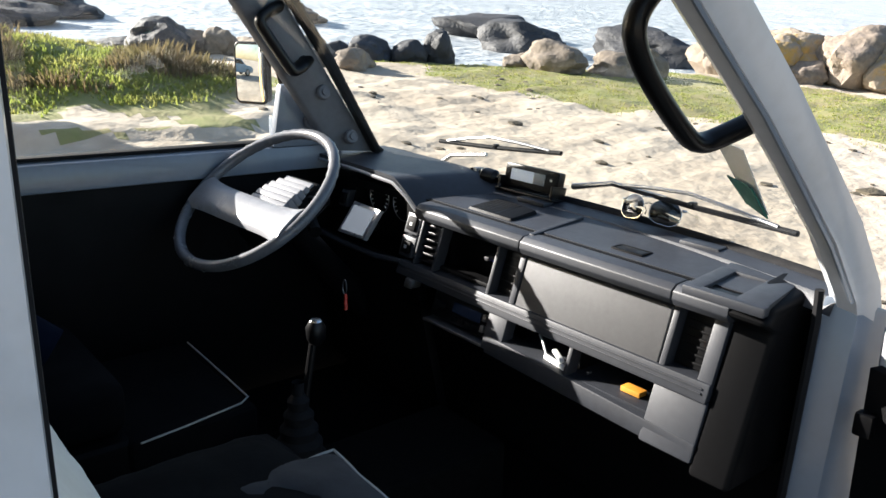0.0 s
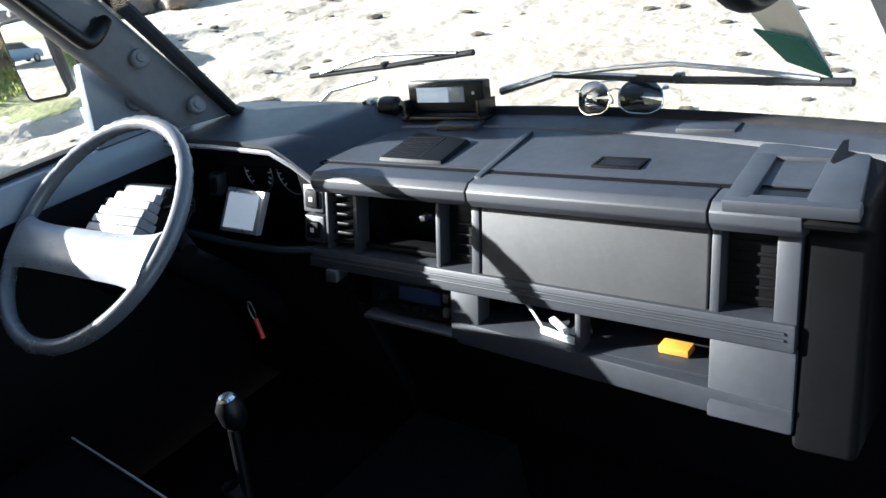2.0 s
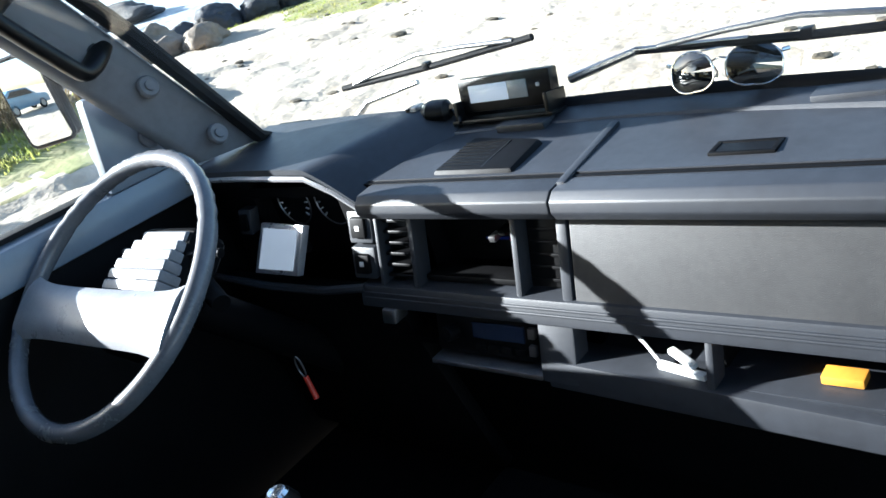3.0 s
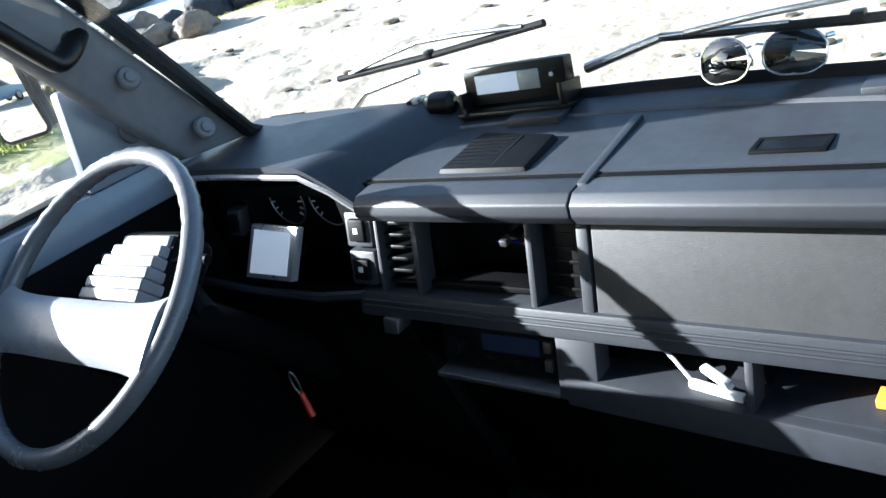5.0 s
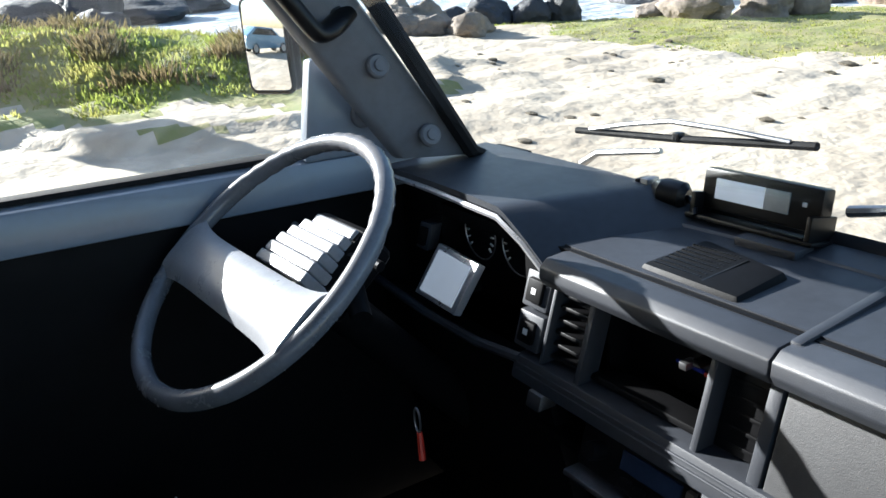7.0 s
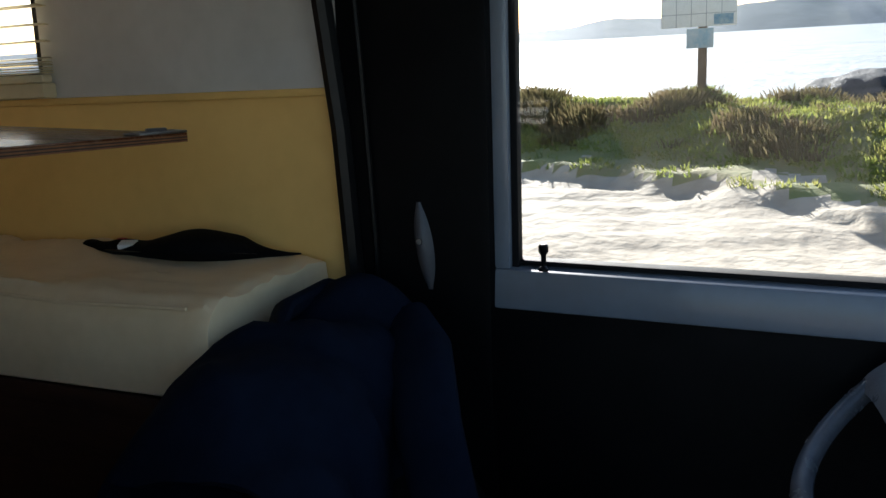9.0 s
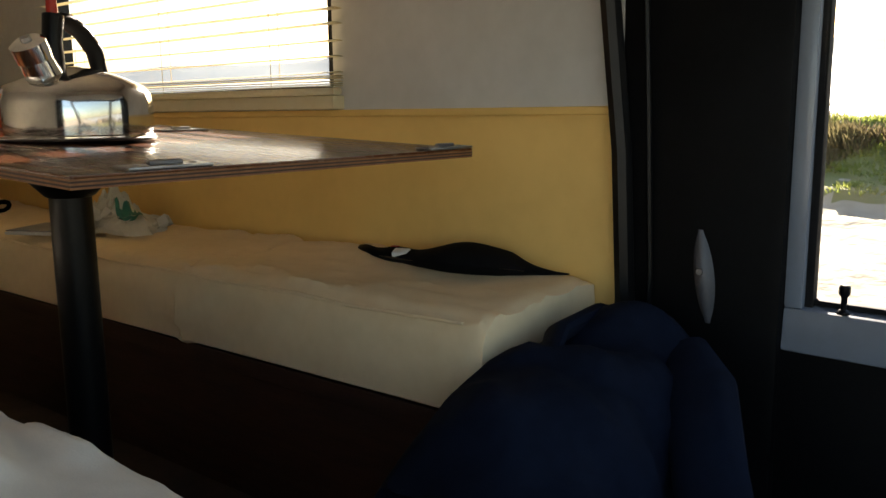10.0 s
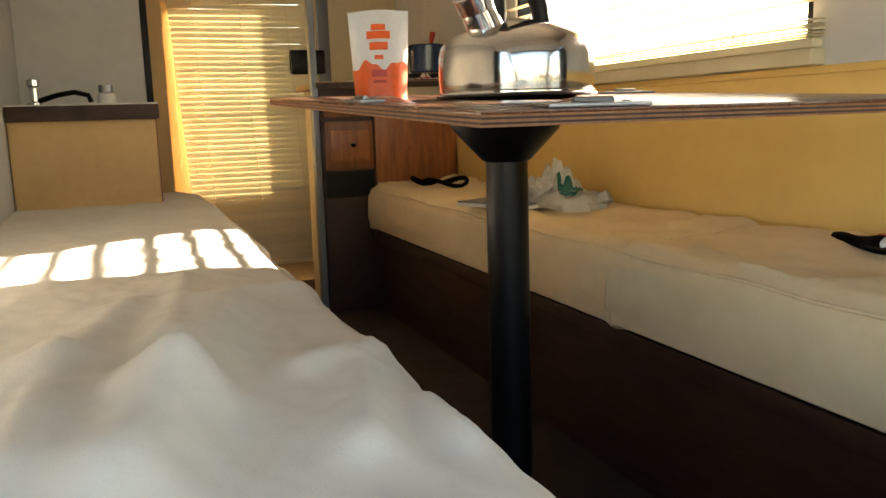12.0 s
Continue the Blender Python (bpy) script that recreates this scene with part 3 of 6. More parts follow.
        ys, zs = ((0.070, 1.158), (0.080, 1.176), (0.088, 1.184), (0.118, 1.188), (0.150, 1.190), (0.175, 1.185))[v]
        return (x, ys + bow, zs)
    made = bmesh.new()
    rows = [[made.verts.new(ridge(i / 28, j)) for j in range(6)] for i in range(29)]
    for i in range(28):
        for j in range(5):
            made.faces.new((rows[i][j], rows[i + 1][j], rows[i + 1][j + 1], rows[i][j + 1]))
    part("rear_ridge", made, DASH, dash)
    part("top_plate", sheet(lambda u, v: (-0.72 + 1.36 * u, 0.02 + 0.26 * v * (1 - 0.4 * (2 * u - 1) ** 2), 1.150), 20, 3, None, -0.02), DASH_DARK_SHADE, dash)
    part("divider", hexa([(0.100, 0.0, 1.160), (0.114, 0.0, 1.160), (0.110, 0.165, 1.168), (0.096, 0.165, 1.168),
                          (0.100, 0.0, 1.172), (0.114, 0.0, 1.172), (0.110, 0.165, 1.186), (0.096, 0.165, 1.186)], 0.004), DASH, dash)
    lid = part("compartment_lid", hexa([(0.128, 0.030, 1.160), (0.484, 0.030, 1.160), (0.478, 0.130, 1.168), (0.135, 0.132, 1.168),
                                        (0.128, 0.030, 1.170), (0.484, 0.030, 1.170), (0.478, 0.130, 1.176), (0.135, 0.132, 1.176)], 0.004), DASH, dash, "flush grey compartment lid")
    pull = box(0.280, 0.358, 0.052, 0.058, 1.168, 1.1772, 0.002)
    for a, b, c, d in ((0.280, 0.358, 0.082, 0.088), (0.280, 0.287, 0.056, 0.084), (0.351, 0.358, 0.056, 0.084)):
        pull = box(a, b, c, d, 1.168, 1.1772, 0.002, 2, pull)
    part("finger_pull", pull, DASH_DARK_SHADE, lid)
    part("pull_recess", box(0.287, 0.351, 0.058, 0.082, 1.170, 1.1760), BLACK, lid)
    # end of the dash in near black, in place of the shade on it
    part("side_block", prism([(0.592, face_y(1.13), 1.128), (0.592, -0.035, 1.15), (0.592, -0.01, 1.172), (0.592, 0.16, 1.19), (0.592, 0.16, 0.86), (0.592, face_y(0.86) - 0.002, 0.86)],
                             (0.075, 0.01, -0.006), 0.012, 3), DASH_DARK_SHADE, dash)
    slot = None
    for quad in (((0.497, 0.11), (0.530, 0.11), (0.538, -0.02), (0.505, -0.02)), ((0.592, 0.11), (0.640, 0.11), (0.660, -0.02), (0.600, -0.02)),
                 ((0.497, 0.14), (0.640, 0.14), (0.640, 0.10), (0.497, 0.10)), ((0.505, -0.005), (0.660, -0.005), (0.662, -0.028), (0.505, -0.028))):
        slot = hexa([(x, y, 1.158) for x, y in quad] + [(x, y, 1.1755 + 0.06 * max(0, y)) for x, y in quad], 0.004, 2, slot)
    part("demister_surround", slot, DASH, dash)
    part("demister_slot", box(0.53, 0.60, -0.015, 0.105, 1.162, 1.170), BLACK, dash, "black demister slot")
    # glovebox door
    part("glovebox_door", fbox(0.105, 0.478, 1.004, 1.121, -0.012, 0.002, 0.004, None, 3), material("glovebox_plastic", (0.036, 0.036, 0.037), 0.5, other=(0.023, 0.023, 0.024), scale=14, bump=0.6, bump_scale=800), dash)
    # vents with slats
    for x0, x1, slats in ((-0.254, -0.189, 6), (0.021, 0.085, 6), (0.495, 0.562, 7)):
        vent = part("vent", fbox(x0, x1, 1.020, 1.120, -0.03, -0.022, 0.001), BLACK, dash, "black air vent")
        for i in range(slats):
            z = 1.030 + i * (0.083 / (slats - 1))
            part("slat", fbox(x0 + 0.003, x1 - 0.003, z - 0.0022, z + 0.0022, -0.026, -0.006 if x0 < 0 else -0.020, 0.001), BLACK, vent)
    # heater panel inside the square opening
    panel = part("heater_panel", box(-0.176, 0.009, 0.055, 0.060, 1.02, 1.122), BLACK, dash, "black heater panel with small levers")
    for i in range(4):
        part("lever", box(-0.075 + 0.022 * i, -0.063 + 0.022 * i, 0.035, 0.056, 1.060 + 0.012 * (i % 2), 1.070 + 0.012 * (i % 2), 0.002), DASH_DARK_SHADE if i % 2 else GALV, panel)
    part("red_stripe", box(-0.050, -0.020, 0.052, 0.055, 1.054, 1.058), RED, panel)
    part("blue_stripe", box(-0.095, -0.052, 0.052, 0.055, 1.056, 1.060), BLUE, panel)
    for i in range(5):
        part("symbol", box(-0.090 + 0.02 * i, -0.084 + 0.02 * i, 0.052, 0.055, 1.100, 1.105), DIAL, panel)
    part("tray_edge", fbox(-0.176, 0.008, 1.022, 1.030, -0.05, -0.015, 0.002), DASH_DARK_SHADE, dash)
    # radio in the lower opening
    radio = part("radio", fbox(-0.165, 0.036, 0.918, 0.980, -0.05, -0.012, 0.004), BLACK, dash, "black car radio")
    part("knob", moved(lathe([(0, 0.022), (0.011, 0.022), (0.0125, 0.018), (0.0125, 0)], (0, 0, 0), 18), pose(-0.128, face_y(0.95) + 0.012, 0.950, 72, 0, 0)), DASH_DARK_SHADE, radio)
    part("display", fbox(-0.09, 0.005, 0.945, 0.968, -0.014, -0.009, 0.001), material("radio_display", (0.02, 0.03, 0.06), 0.15), radio)
    for i in range(4):
        part("key", fbox(-0.085 + 0.024 * i, -0.067 + 0.024 * i, 0.926, 0.936, -0.014, -0.008, 0.001), DASH_DARK_SHADE, radio)
    for i in range(2):
        part("key", fbox(0.014, 0.026, 0.930 + 0.024 * i, 0.944 + 0.024 * i, -0.014, -0.006, 0.001), GALV, radio)
    part("radio_cage", fbox(-0.170, 0.040, 0.905, 0.912, -0.04, 0.004, 0.002), GALV, dash, "bare metal edge below the radio")
    part("ash_pull", fbox(-0.262, -0.232, 0.962, 0.984, -0.02, 0.012, 0.003), GALV, dash, "small metal ashtray pull")
    # rocker switches
    for z0, z1 in ((1.082, 1.134), (1.026, 1.076)):
        sw = part("switch_housing", fbox(-0.325, -0.270, z0, z1, -0.02, 0.003, 0.004), DASH, dash)
        part("rocker", fbox(-0.314, -0.281, z0 + 0.010, z1 - 0.010, 0, 0.009, 0.003), DASH_DARK_SHADE, sw)
        part("symbol", fbox(-0.302, -0.292, z0 + 0.022, z0 + 0.030, 0.008, 0.0098, 0.0005), DIAL, sw)
    sw = part("switch_housing", fbox(-0.640, -0.600, 1.090, 1.135, -0.02, 0.002, 0.004), DASH, dash)
    part("rocker", fbox(-0.632, -0.608, 1.098, 1.128, 0, 0.007, 0.003), DASH_DARK_SHADE, sw)
    # speaker pad on the tray
    grille = part("speaker_grille", hexa([(-0.148, 0.034, 1.164), (0.012, 0.030, 1.164), (0.010, 0.125, 1.170), (-0.138, 0.150, 1.170),
                                 (-0.140, 0.040, 1.179), (0.006, 0.036, 1.179), (0.004, 0.118, 1.187), (-0.132, 0.142, 1.188)], 0.006), DASH_DARK_SHADE, dash, "black perforated speaker grille")
    part("grille_seam", hexa([(-0.052, 0.042, 1.168), (-0.049, 0.042, 1.168), (-0.044, 0.124, 1.184), (-0.047, 0.124, 1.184), (-0.052, 0.044, 1.1797), (-0.049, 0.044, 1.1797), (-0.044, 0.116, 1.1876), (-0.047, 0.116, 1.1876)]), BLACK, grille)
    holes = None
    for i in range(16):
        for j in range(8):
            u, v = (i + 0.5) / 16, (j + 0.5) / 8
            hx, hy, hz = -0.133 + 0.076 * u, 0.046 + 0.078 * v, 1.1796 + 0.0078 * v
            holes = box(hx - 0.0013, hx + 0.0013, hy - 0.0018, hy + 0.0018, hz - 0.003, hz + 0.0006, 0, 2, holes)
    part("perforation", holes, BLACK, grille)
    # ridge inserts
    for x0 in (-0.11, 0.36):
        part("ridge_insert", box(x0, x0 + 0.09, 0.168, 0.205, 1.178, 1.1915, 0.003), DASH, dash)
    return dash


def binnacle():
    b = thing("instrument_binnacle", "hooded dark grey instrument binnacle with round dials", "instruments", (-0.5, 0.08, 1.0))
    # hood: top sheet, folded down on its passenger side
    def hood(u, v):
        y = -0.015 + 0.225 * v
        flat = -0.375 + 0.085 * v
        if u < 0.6:
            x = -0.735 + (flat + 0.735) * u / 0.6
            return (x, y, 1.212 + 0.004 * v - 0.006 * (u / 0.6) ** 3)
        k = (u - 0.6) / 0.4
        return (flat + (0.108 + 0.01 * v) * k, y + 0.010 * k, 1.206 + 0.004 * v - (0.075 - 0.034 * v) * (k ** 1.2))
    part("hood", sheet(hood, 30, 8, None, -0.010), DASH, b)
    part("hood_edge", tube([(-0.735, -0.016, 1.208), (-0.56, -0.017, 1.207), (-0.375, -0.016, 1.200), (-0.325, -0.010, 1.172), (-0.268, -0.006, 1.130)], 0.005, 6), SILVER, b, "thin pale edge of the hood")
    cluster = part("instrument_panel", box(-0.60, -0.33, 0.055, 0.065, 1.02, 1.200), BLACK, b, "black panel of round dials")
    for x in (-0.42, -0.53):
        ring = [(x + 0.045 * math.cos(a), 0.052, 1.125 + 0.045 * math.sin(a)) for a in np.linspace(0, math.tau, 24, endpoint=False)]
        part("dial_ring", tube(ring, 0.0015, 6, True), GALV, cluster)
        marks = None
        for k in range(14):
            a = radians(-40 + k * 20)
            c, s = math.cos(a), math.sin(a)
            marks = prism([(x + r * c + w * s, 0.050, 1.125 + r * s - w * c) for r, w in ((0.033, -0.0012), (0.041, -0.0012), (0.041, 0.0012), (0.033, 0.0012))], (0, 0.003, 0), 0, 2, marks)
        part("dial_marks", marks, DIAL, cluster)
    part("side_cheek", box(-0.735, -0.60, 0.02, 0.14, 1.0, 1.185, 0.008), DASH_DARK_SHADE, b)
    part("side_cheek", prism([(-0.335, 0.0, 1.01), (-0.262, 0.0, 1.01), (-0.262, 0.0, 1.128), (-0.335, 0.0, 1.160)], (0, 0.06, 0), 0.004), DASH_DARK_SHADE, b)
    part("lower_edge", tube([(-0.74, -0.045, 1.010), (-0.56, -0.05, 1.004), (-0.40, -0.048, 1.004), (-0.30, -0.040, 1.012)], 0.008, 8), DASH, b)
    part("lower_panel", prism([(-0.74, -0.035, 1.004), (-0.26, -0.035, 1.004), (-0.20, 0.02, 0.60), (-0.74, 0.02, 0.60)], (0, 0.03, 0), 0.01), DASH_DARK_SHADE, b)
    part("corner_vent", box(-0.725, -0.62, 0.19, 0.235, 1.206, 1.222, 0.006), DASH_DARK_SHADE, b)
    return b


def steering_wheel():
    cx, cy, cz, tilt = -0.500, -0.335, 1.180, 38.0
    m = pose(cx, cy, cz, tilt, 0, 0) @ pose(0, 0, 0, 0, 4, 3)
    w = thing("steering_wheel", "large thin-rimmed grey steering wheel with one broad spoke", "steering wheel", (cx, cy, cz))
    ring, rad = [], []
    for k in range(96):
        a = k * math.tau / 96
        grip = math.sin(math.radians(25)) < math.sin(a)
        ring.append(m @ Vector((0.218 * math.cos(a), 0.218 * math.sin(a), 0)))
        rad.append(0.0145 - (0.0016 * (0.5 + 0.5 * math.cos(a * 48)) if grip else 0))
    part("rim", tube(ring, rad, 12, True), material("grey_rim_plastic", (0.13, 0.135, 0.15), 0.25, other=(0.10, 0.105, 0.115), scale=25, bump=0.1, bump_scale=500), w)
    def spoke(u, v):
        x = -0.206 + 0.412 * u
        half = 0.035 + 0.014 * abs(2 * u - 1) ** 6
        y = -0.045 + (2 * v - 1) * half
        crown = 0.010 * (1 - abs(2 * v - 1) ** 4) - 0.012
        return m @ Vector((x, y, crown + 0.006 * abs(2 * u - 1) ** 2))
    part("spoke", sheet(spoke, 20, 10, None, -0.014), WHEEL, w, "broad grey spoke")
    part("hub", moved(lathe([(0, -0.02), (0.04, -0.022), (0.045, -0.04), (0.045, -0.09), (0, -0.09)], (0, -0.045, 0), 24), m), DASH_DARK_SHADE, w)
    badge = box(0.040, 0.098, -0.052, -0.030, -0.004, 0.0006, 0.0006)
    part("badge", moved(badge, m), material("badge_grey", (0.24, 0.24, 0.25), 0.4), w, "small rectangular badge")
    c = thing("steering_column", "dark column shroud with a ribbed top and stalks", "column", (cx, -0.2, 1.1))
    shroud = None
    for k in range(6):
        y = 0.008 + k * 0.0185
        drop = 0.0011 * k * k
        shroud = joined(shroud, moved(box(-0.074 + 0.003 * k, 0.074 - 0.003 * k, y, y + 0.0178, -0.085, -0.030 - drop, 0.0045, 3), m))
    part("ribbed_cover", shroud, WHEEL, c, "ribbed grey cover")
    part("shroud", moved(box(-0.075, 0.075, -0.005, 0.13, -0.13, -0.062, 0.02, 3), m), DASH_DARK_SHADE, c)
    part("column_tube", tube([m @ Vector((0, 0.02, -0.05)), m @ Vector((0, 0.05, -0.55))], 0.035, 14), DASH_DARK_SHADE, c)
    part("stalk", tube([m @ Vector((0.06, 0.08, -0.07)), m @ Vector((0.10, 0.09, -0.075)), m @ Vector((0.13, 0.09, -0.08))], [0.006, 0.007, 0.008], 10), BLACK, c)
    part("stalk", tube([m @ Vector((-0.06, 0.08, -0.07)), m @ Vector((-0.13, 0.09, -0.08))], 0.007, 10), BLACK, c)
    part("ignition_barrel", tube([m @ Vector((0.07, 0.05, -0.11)), m @ Vector((0.13, 0.02, -0.11))], [0.017, 0.015], 16), DASH_DARK_SHADE, c, "ignition barrel with chromed rim")
    part("key_ring", tube([(-0.285 + 0.008 * math.cos(a), -0.22, 0.985 + 0.018 * math.sin(a)) for a in np.linspace(0, math.tau, 20, endpoint=False)], 0.0015, 6, True), GALV, c)
    part("key_tag", tube([(-0.282, -0.22, 0.968), (-0.277, -0.222, 0.930)], [0.004, 0.005], 8), RED, c, "red key tag")


dashboard()
binnacle()
steering_wheel()


# ---- cab: things ----
def small_cab_things():
    # hand grips on both screen pillars
    def grip(points):
        points = [Vector(p) for p in points]
        for _ in range(2):
            cut = [points[0]]
            for p, q in zip(points, points[1:]):
                cut += [p.lerp(q, 0.25), p.lerp(q, 0.75)]
            points = cut + [points[-1]]
        return tube(points, 0.019, 14, False, None, 0.75)
    def foot(at):
        return moved(lathe([(0, 0.006), (0.016, 0.006), (0.024, 0.002), (0.026, -0.004)], (0, 0, 0), 18), pose(*at, 0, 90, 0))
    g = thing("assist_grip", "black plastic grab handle on the driver's pillar", "grip", (-0.66, -0.19, 1.5), "pillar grab handles")
    part("grip", grip([(-0.665, -0.165, 1.625), (-0.645, -0.215, 1.607), (-0.637, -0.240, 1.590), (-0.637, -0.225, 1.565), (-0.640, -0.160, 1.478), (-0.645, -0.145, 1.462), (-0.655, -0.115, 1.470), (-0.675, -0.08, 1.492)]), BLACK, g)
    for at in ((-0.668, -0.160, 1.627), (-0.672, -0.086, 1.489)):
        part("foot", foot(at), BLACK, g)
    g = thing("assist_grip", "black plastic grab handle on the passenger's white pillar", "grip", (0.64, -0.3, 1.5), "pillar grab handles")
    part("grip", grip([(0.68, -0.335, 1.70), (0.64, -0.345, 1.67), (0.622, -0.365, 1.635), (0.620, -0.372, 1.600), (0.620, -0.330, 1.545), (0.620, -0.235, 1.465), (0.622, -0.205, 1.452), (0.632, -0.175, 1.458), (0.70, -0.10, 1.515)]), BLACK, g)
    for at in ((0.682, -0.335, 1.701), (0.696, -0.105, 1.511)):
        part("foot", foot(at), BLACK, g)
    # screen on a stand before the dials
    a, b, c, d = Vector((-0.552, -0.012, 1.117)), Vector((-0.405, -0.030, 1.122)), Vector((-0.430, -0.066, 1.042)), Vector((-0.585, -0.048, 1.030))
    n = (b - a).cross(d - a).normalized()
    if n.y > 0:
        n = -n
    mid = (a + b + c + d) / 4
    s = thing("car_screen", "small silver-framed screen mounted before the dials", "screen", tuple(mid))
    part("frame", hexa([*(q - n * 0.010 for q in (a, b, c, d)), *(q + n * 0.004 for q in (a, b, c, d))], 0.003), SILVER, s)
    part("display", hexa([*(mid + (q - mid) * 0.80 + n * 0.003 for q in (a, b, c, d)), *(mid + (q - mid) * 0.80 + n * 0.0055 for q in (a, b, c, d))]), SCREEN, s, "pale blank display")
    part("bracket", tube([mid - n * 0.008, mid - n * 0.06], 0.010, 10), BLACK, s)
    # clock unit, sunglasses, small camera on the ridge
    k = thing("display_unit", "black slim display unit standing on the dashboard", "display", (-0.115, 0.225, 1.19))
    m = pose(-0.115, 0.228, 1.222, -10, 0, 0)
    part("case", moved(box(-0.092, 0.092, -0.012, 0.012, -0.022, 0.034, 0.005), m), BLACK, k)
    part("display", moved(box(-0.068, 0.010, -0.0145, -0.012, -0.006, 0.022, 0.001), m), SCREEN, k, "pale grey display")
    part("display_end", moved(box(0.011, 0.048, -0.0142, -0.012, -0.006, 0.022, 0.001), m), material("dim_lcd", (0.30, 0.32, 0.32), 0.25), k, "dimmer end of the display")
    part("button", moved(box(0.066, 0.072, -0.0145, -0.012, 0.008, 0.014, 0.001), m), DIAL, k)
    part("stand", moved(box(-0.094, -0.086, -0.03, 0.02, -0.034, 0.0, 0.002), m), BLACK, k)
    part("stand", moved(box(0.086, 0.094, -0.03, 0.02, -0.034, 0.0, 0.002), m), BLACK, k)
    part("foot", moved(box(-0.10, 0.10, -0.032, 0.02, -0.036, -0.030, 0.002), m), BLACK, k)
    cam_thing = thing("action_camera", "small dark dash camera lying on the dashboard", "camera", (-0.27, 0.215, 1.19))
    part("body", tube([(-0.285, 0.215, 1.212), (-0.262, 0.205, 1.213), (-0.235, 0.210, 1.212), (-0.228, 0.212, 1.211)], [0.016, 0.022, 0.020, 0.012], 16), BLACK, cam_thing)
    part("clip", box(-0.312, -0.296, 0.20, 0.225, 1.190, 1.228, 0.003), GALV, cam_thing, "metal clip")
    part("clip", box(-0.322, -0.314, 0.20, 0.225, 1.190, 1.226, 0.002), BLACK, cam_thing)
    part("tail", tube([(-0.228, 0.212, 1.211), (-0.205, 0.20, 1.205), (-0.195, 0.19, 1.196)], 0.004, 8), BLACK, cam_thing)
    sg = thing("sunglasses", "aviator sunglasses with dark lenses on the dashboard", "glasses", (0.24, 0.222, 1.19))
    gm = pose(0.240, 0.222, 1.222, 74, 0, 4) @ Matrix.Scale(1.10, 4)
    for sx in (-1, 1):
        lm = gm @ pose(sx * 0.037, 0, 0, 0, sx * 17, 0)
        def outline(t, k=1.0):
            c, q = math.cos(t), math.sin(t)
            return Vector((0.031 * k * c + sx * 0.003 * q, k * (0.0235 * q - (0.005 * abs(c) if q < 0 else 0.0) - sx * 0.003 * c), 0.006 * (1 - k * k)))
        lens = part("lens", moved(sheet(lambda u, v: outline(u * math.tau, v), 40, 6, None, 0.0015), lm), LENS, sg)
        part("rim", tube([lm @ outline(q * math.tau / 40) for q in range(40)], 0.0014, 8, True), CHROME, lens)
        part("hinge", tube([lm @ Vector((sx * 0.030, 0.010, 0)), lm @ Vector((sx * 0.038, 0.011, -0.004))], 0.003, 8), CHROME, sg)
        part("temple", tube([lm @ Vector((sx * 0.037, 0.011, -0.003)), gm @ Vector((sx * 0.074, 0.004, -0.06)), gm @ Vector((sx * 0.064, -0.012, -0.085))], 0.0018, 8), CHROME, sg)
        part("nose_pad", tube([gm @ Vector((sx * 0.009, 0.004, 0.001)), gm @ Vector((sx * 0.008, -0.004, -0.006)), gm @ Vector((sx * 0.010, -0.010, -0.006))], [0.001, 0.001, 0.003], 6), CHROME, sg)
    part("bridge", tube([gm @ Vector((-0.010, 0.010, 0.002)), gm @ Vector((0, 0.013, 0.005)), gm @ Vector((0.010, 0.010, 0.002))], 0.0014, 8), CHROME, sg)
    part("brow_bar", tube([gm @ Vector((-0.022, 0.023, 0.002)), gm @ Vector((0, 0.024, 0.005)), gm @ Vector((0.022, 0.023, 0.002))], 0.0012, 8), CHROME, sg)
    # wipers outside
    def wiper(name_at, root, elbow, tip0, tip1, label):
        w = thing("windscreen_wiper", label, "wiper", name_at, "windscreen wipers")
        part("arm", tube([root, elbow, Vector(elbow).lerp(Vector(tip1), 0.35)], [0.008, 0.006, 0.005], 8), GALV, w)
        t0, t1 = Vector(tip0), Vector(tip1)
        blade = part("blade", tube([t0, t0.lerp(t1, 0.5) + Vector((0, 0, -0.003)), t1], 0.006, 8), RUBBER, w)
        up = Vector((0, -0.012, 0.018))
        part("bow", tube([t0.lerp(t1, 0.08) + up * 0.2, t0.lerp(t1, 0.3) + up, t0.lerp(t1, 0.5) + up * 1.5, t0.lerp(t1, 0.7) + up, t0.lerp(t1, 0.92) + up * 0.2], 0.004, 8), GALV, w)
        part("bridge", box(*(f(t0.lerp(t1, 0.5)[i]) for i in range(3) for f in (lambda q: q - 0.0075, lambda q: q + 0.0075)), 0.003), BLACK, w)
        return blade
    wiper((-0.5, 0.3, 1.2), (-0.56, 0.30, 1.195), (-0.50, 0.285, 1.225), (-0.555, 0.285, 1.258), (-0.085, 0.290, 1.290), "worn metal windscreen wiper before the driver")
    wiper((0.0, 0.3, 1.2), (-0.021, 0.270, 1.220), (0.104, 0.262, 1.250), (0.104, 0.262, 1.250), (0.610, 0.150, 1.262), "long black windscreen wiper before the passenger seat")
    # sticker on the glass
    st = thing("screen_sticker", "white and green paper permit stuck to the windscreen", "sticker", (0.56, 0.0, 1.35))
    part("paper", prism([(0.520, -0.005, 1.432), (0.595, -0.04, 1.425), (0.625, 0.01, 1.318), (0.570, 0.035, 1.330)], (0.001, 0.001, 0.001)), PAPER, st)
    part("print", prism([(0.545, 0.010, 1.372), (0.610, -0.022, 1.365), (0.627, 0.010, 1.314), (0.572, 0.035, 1.326)], (-0.0015, -0.002, -0.001)), GREEN, st, "green printed band")
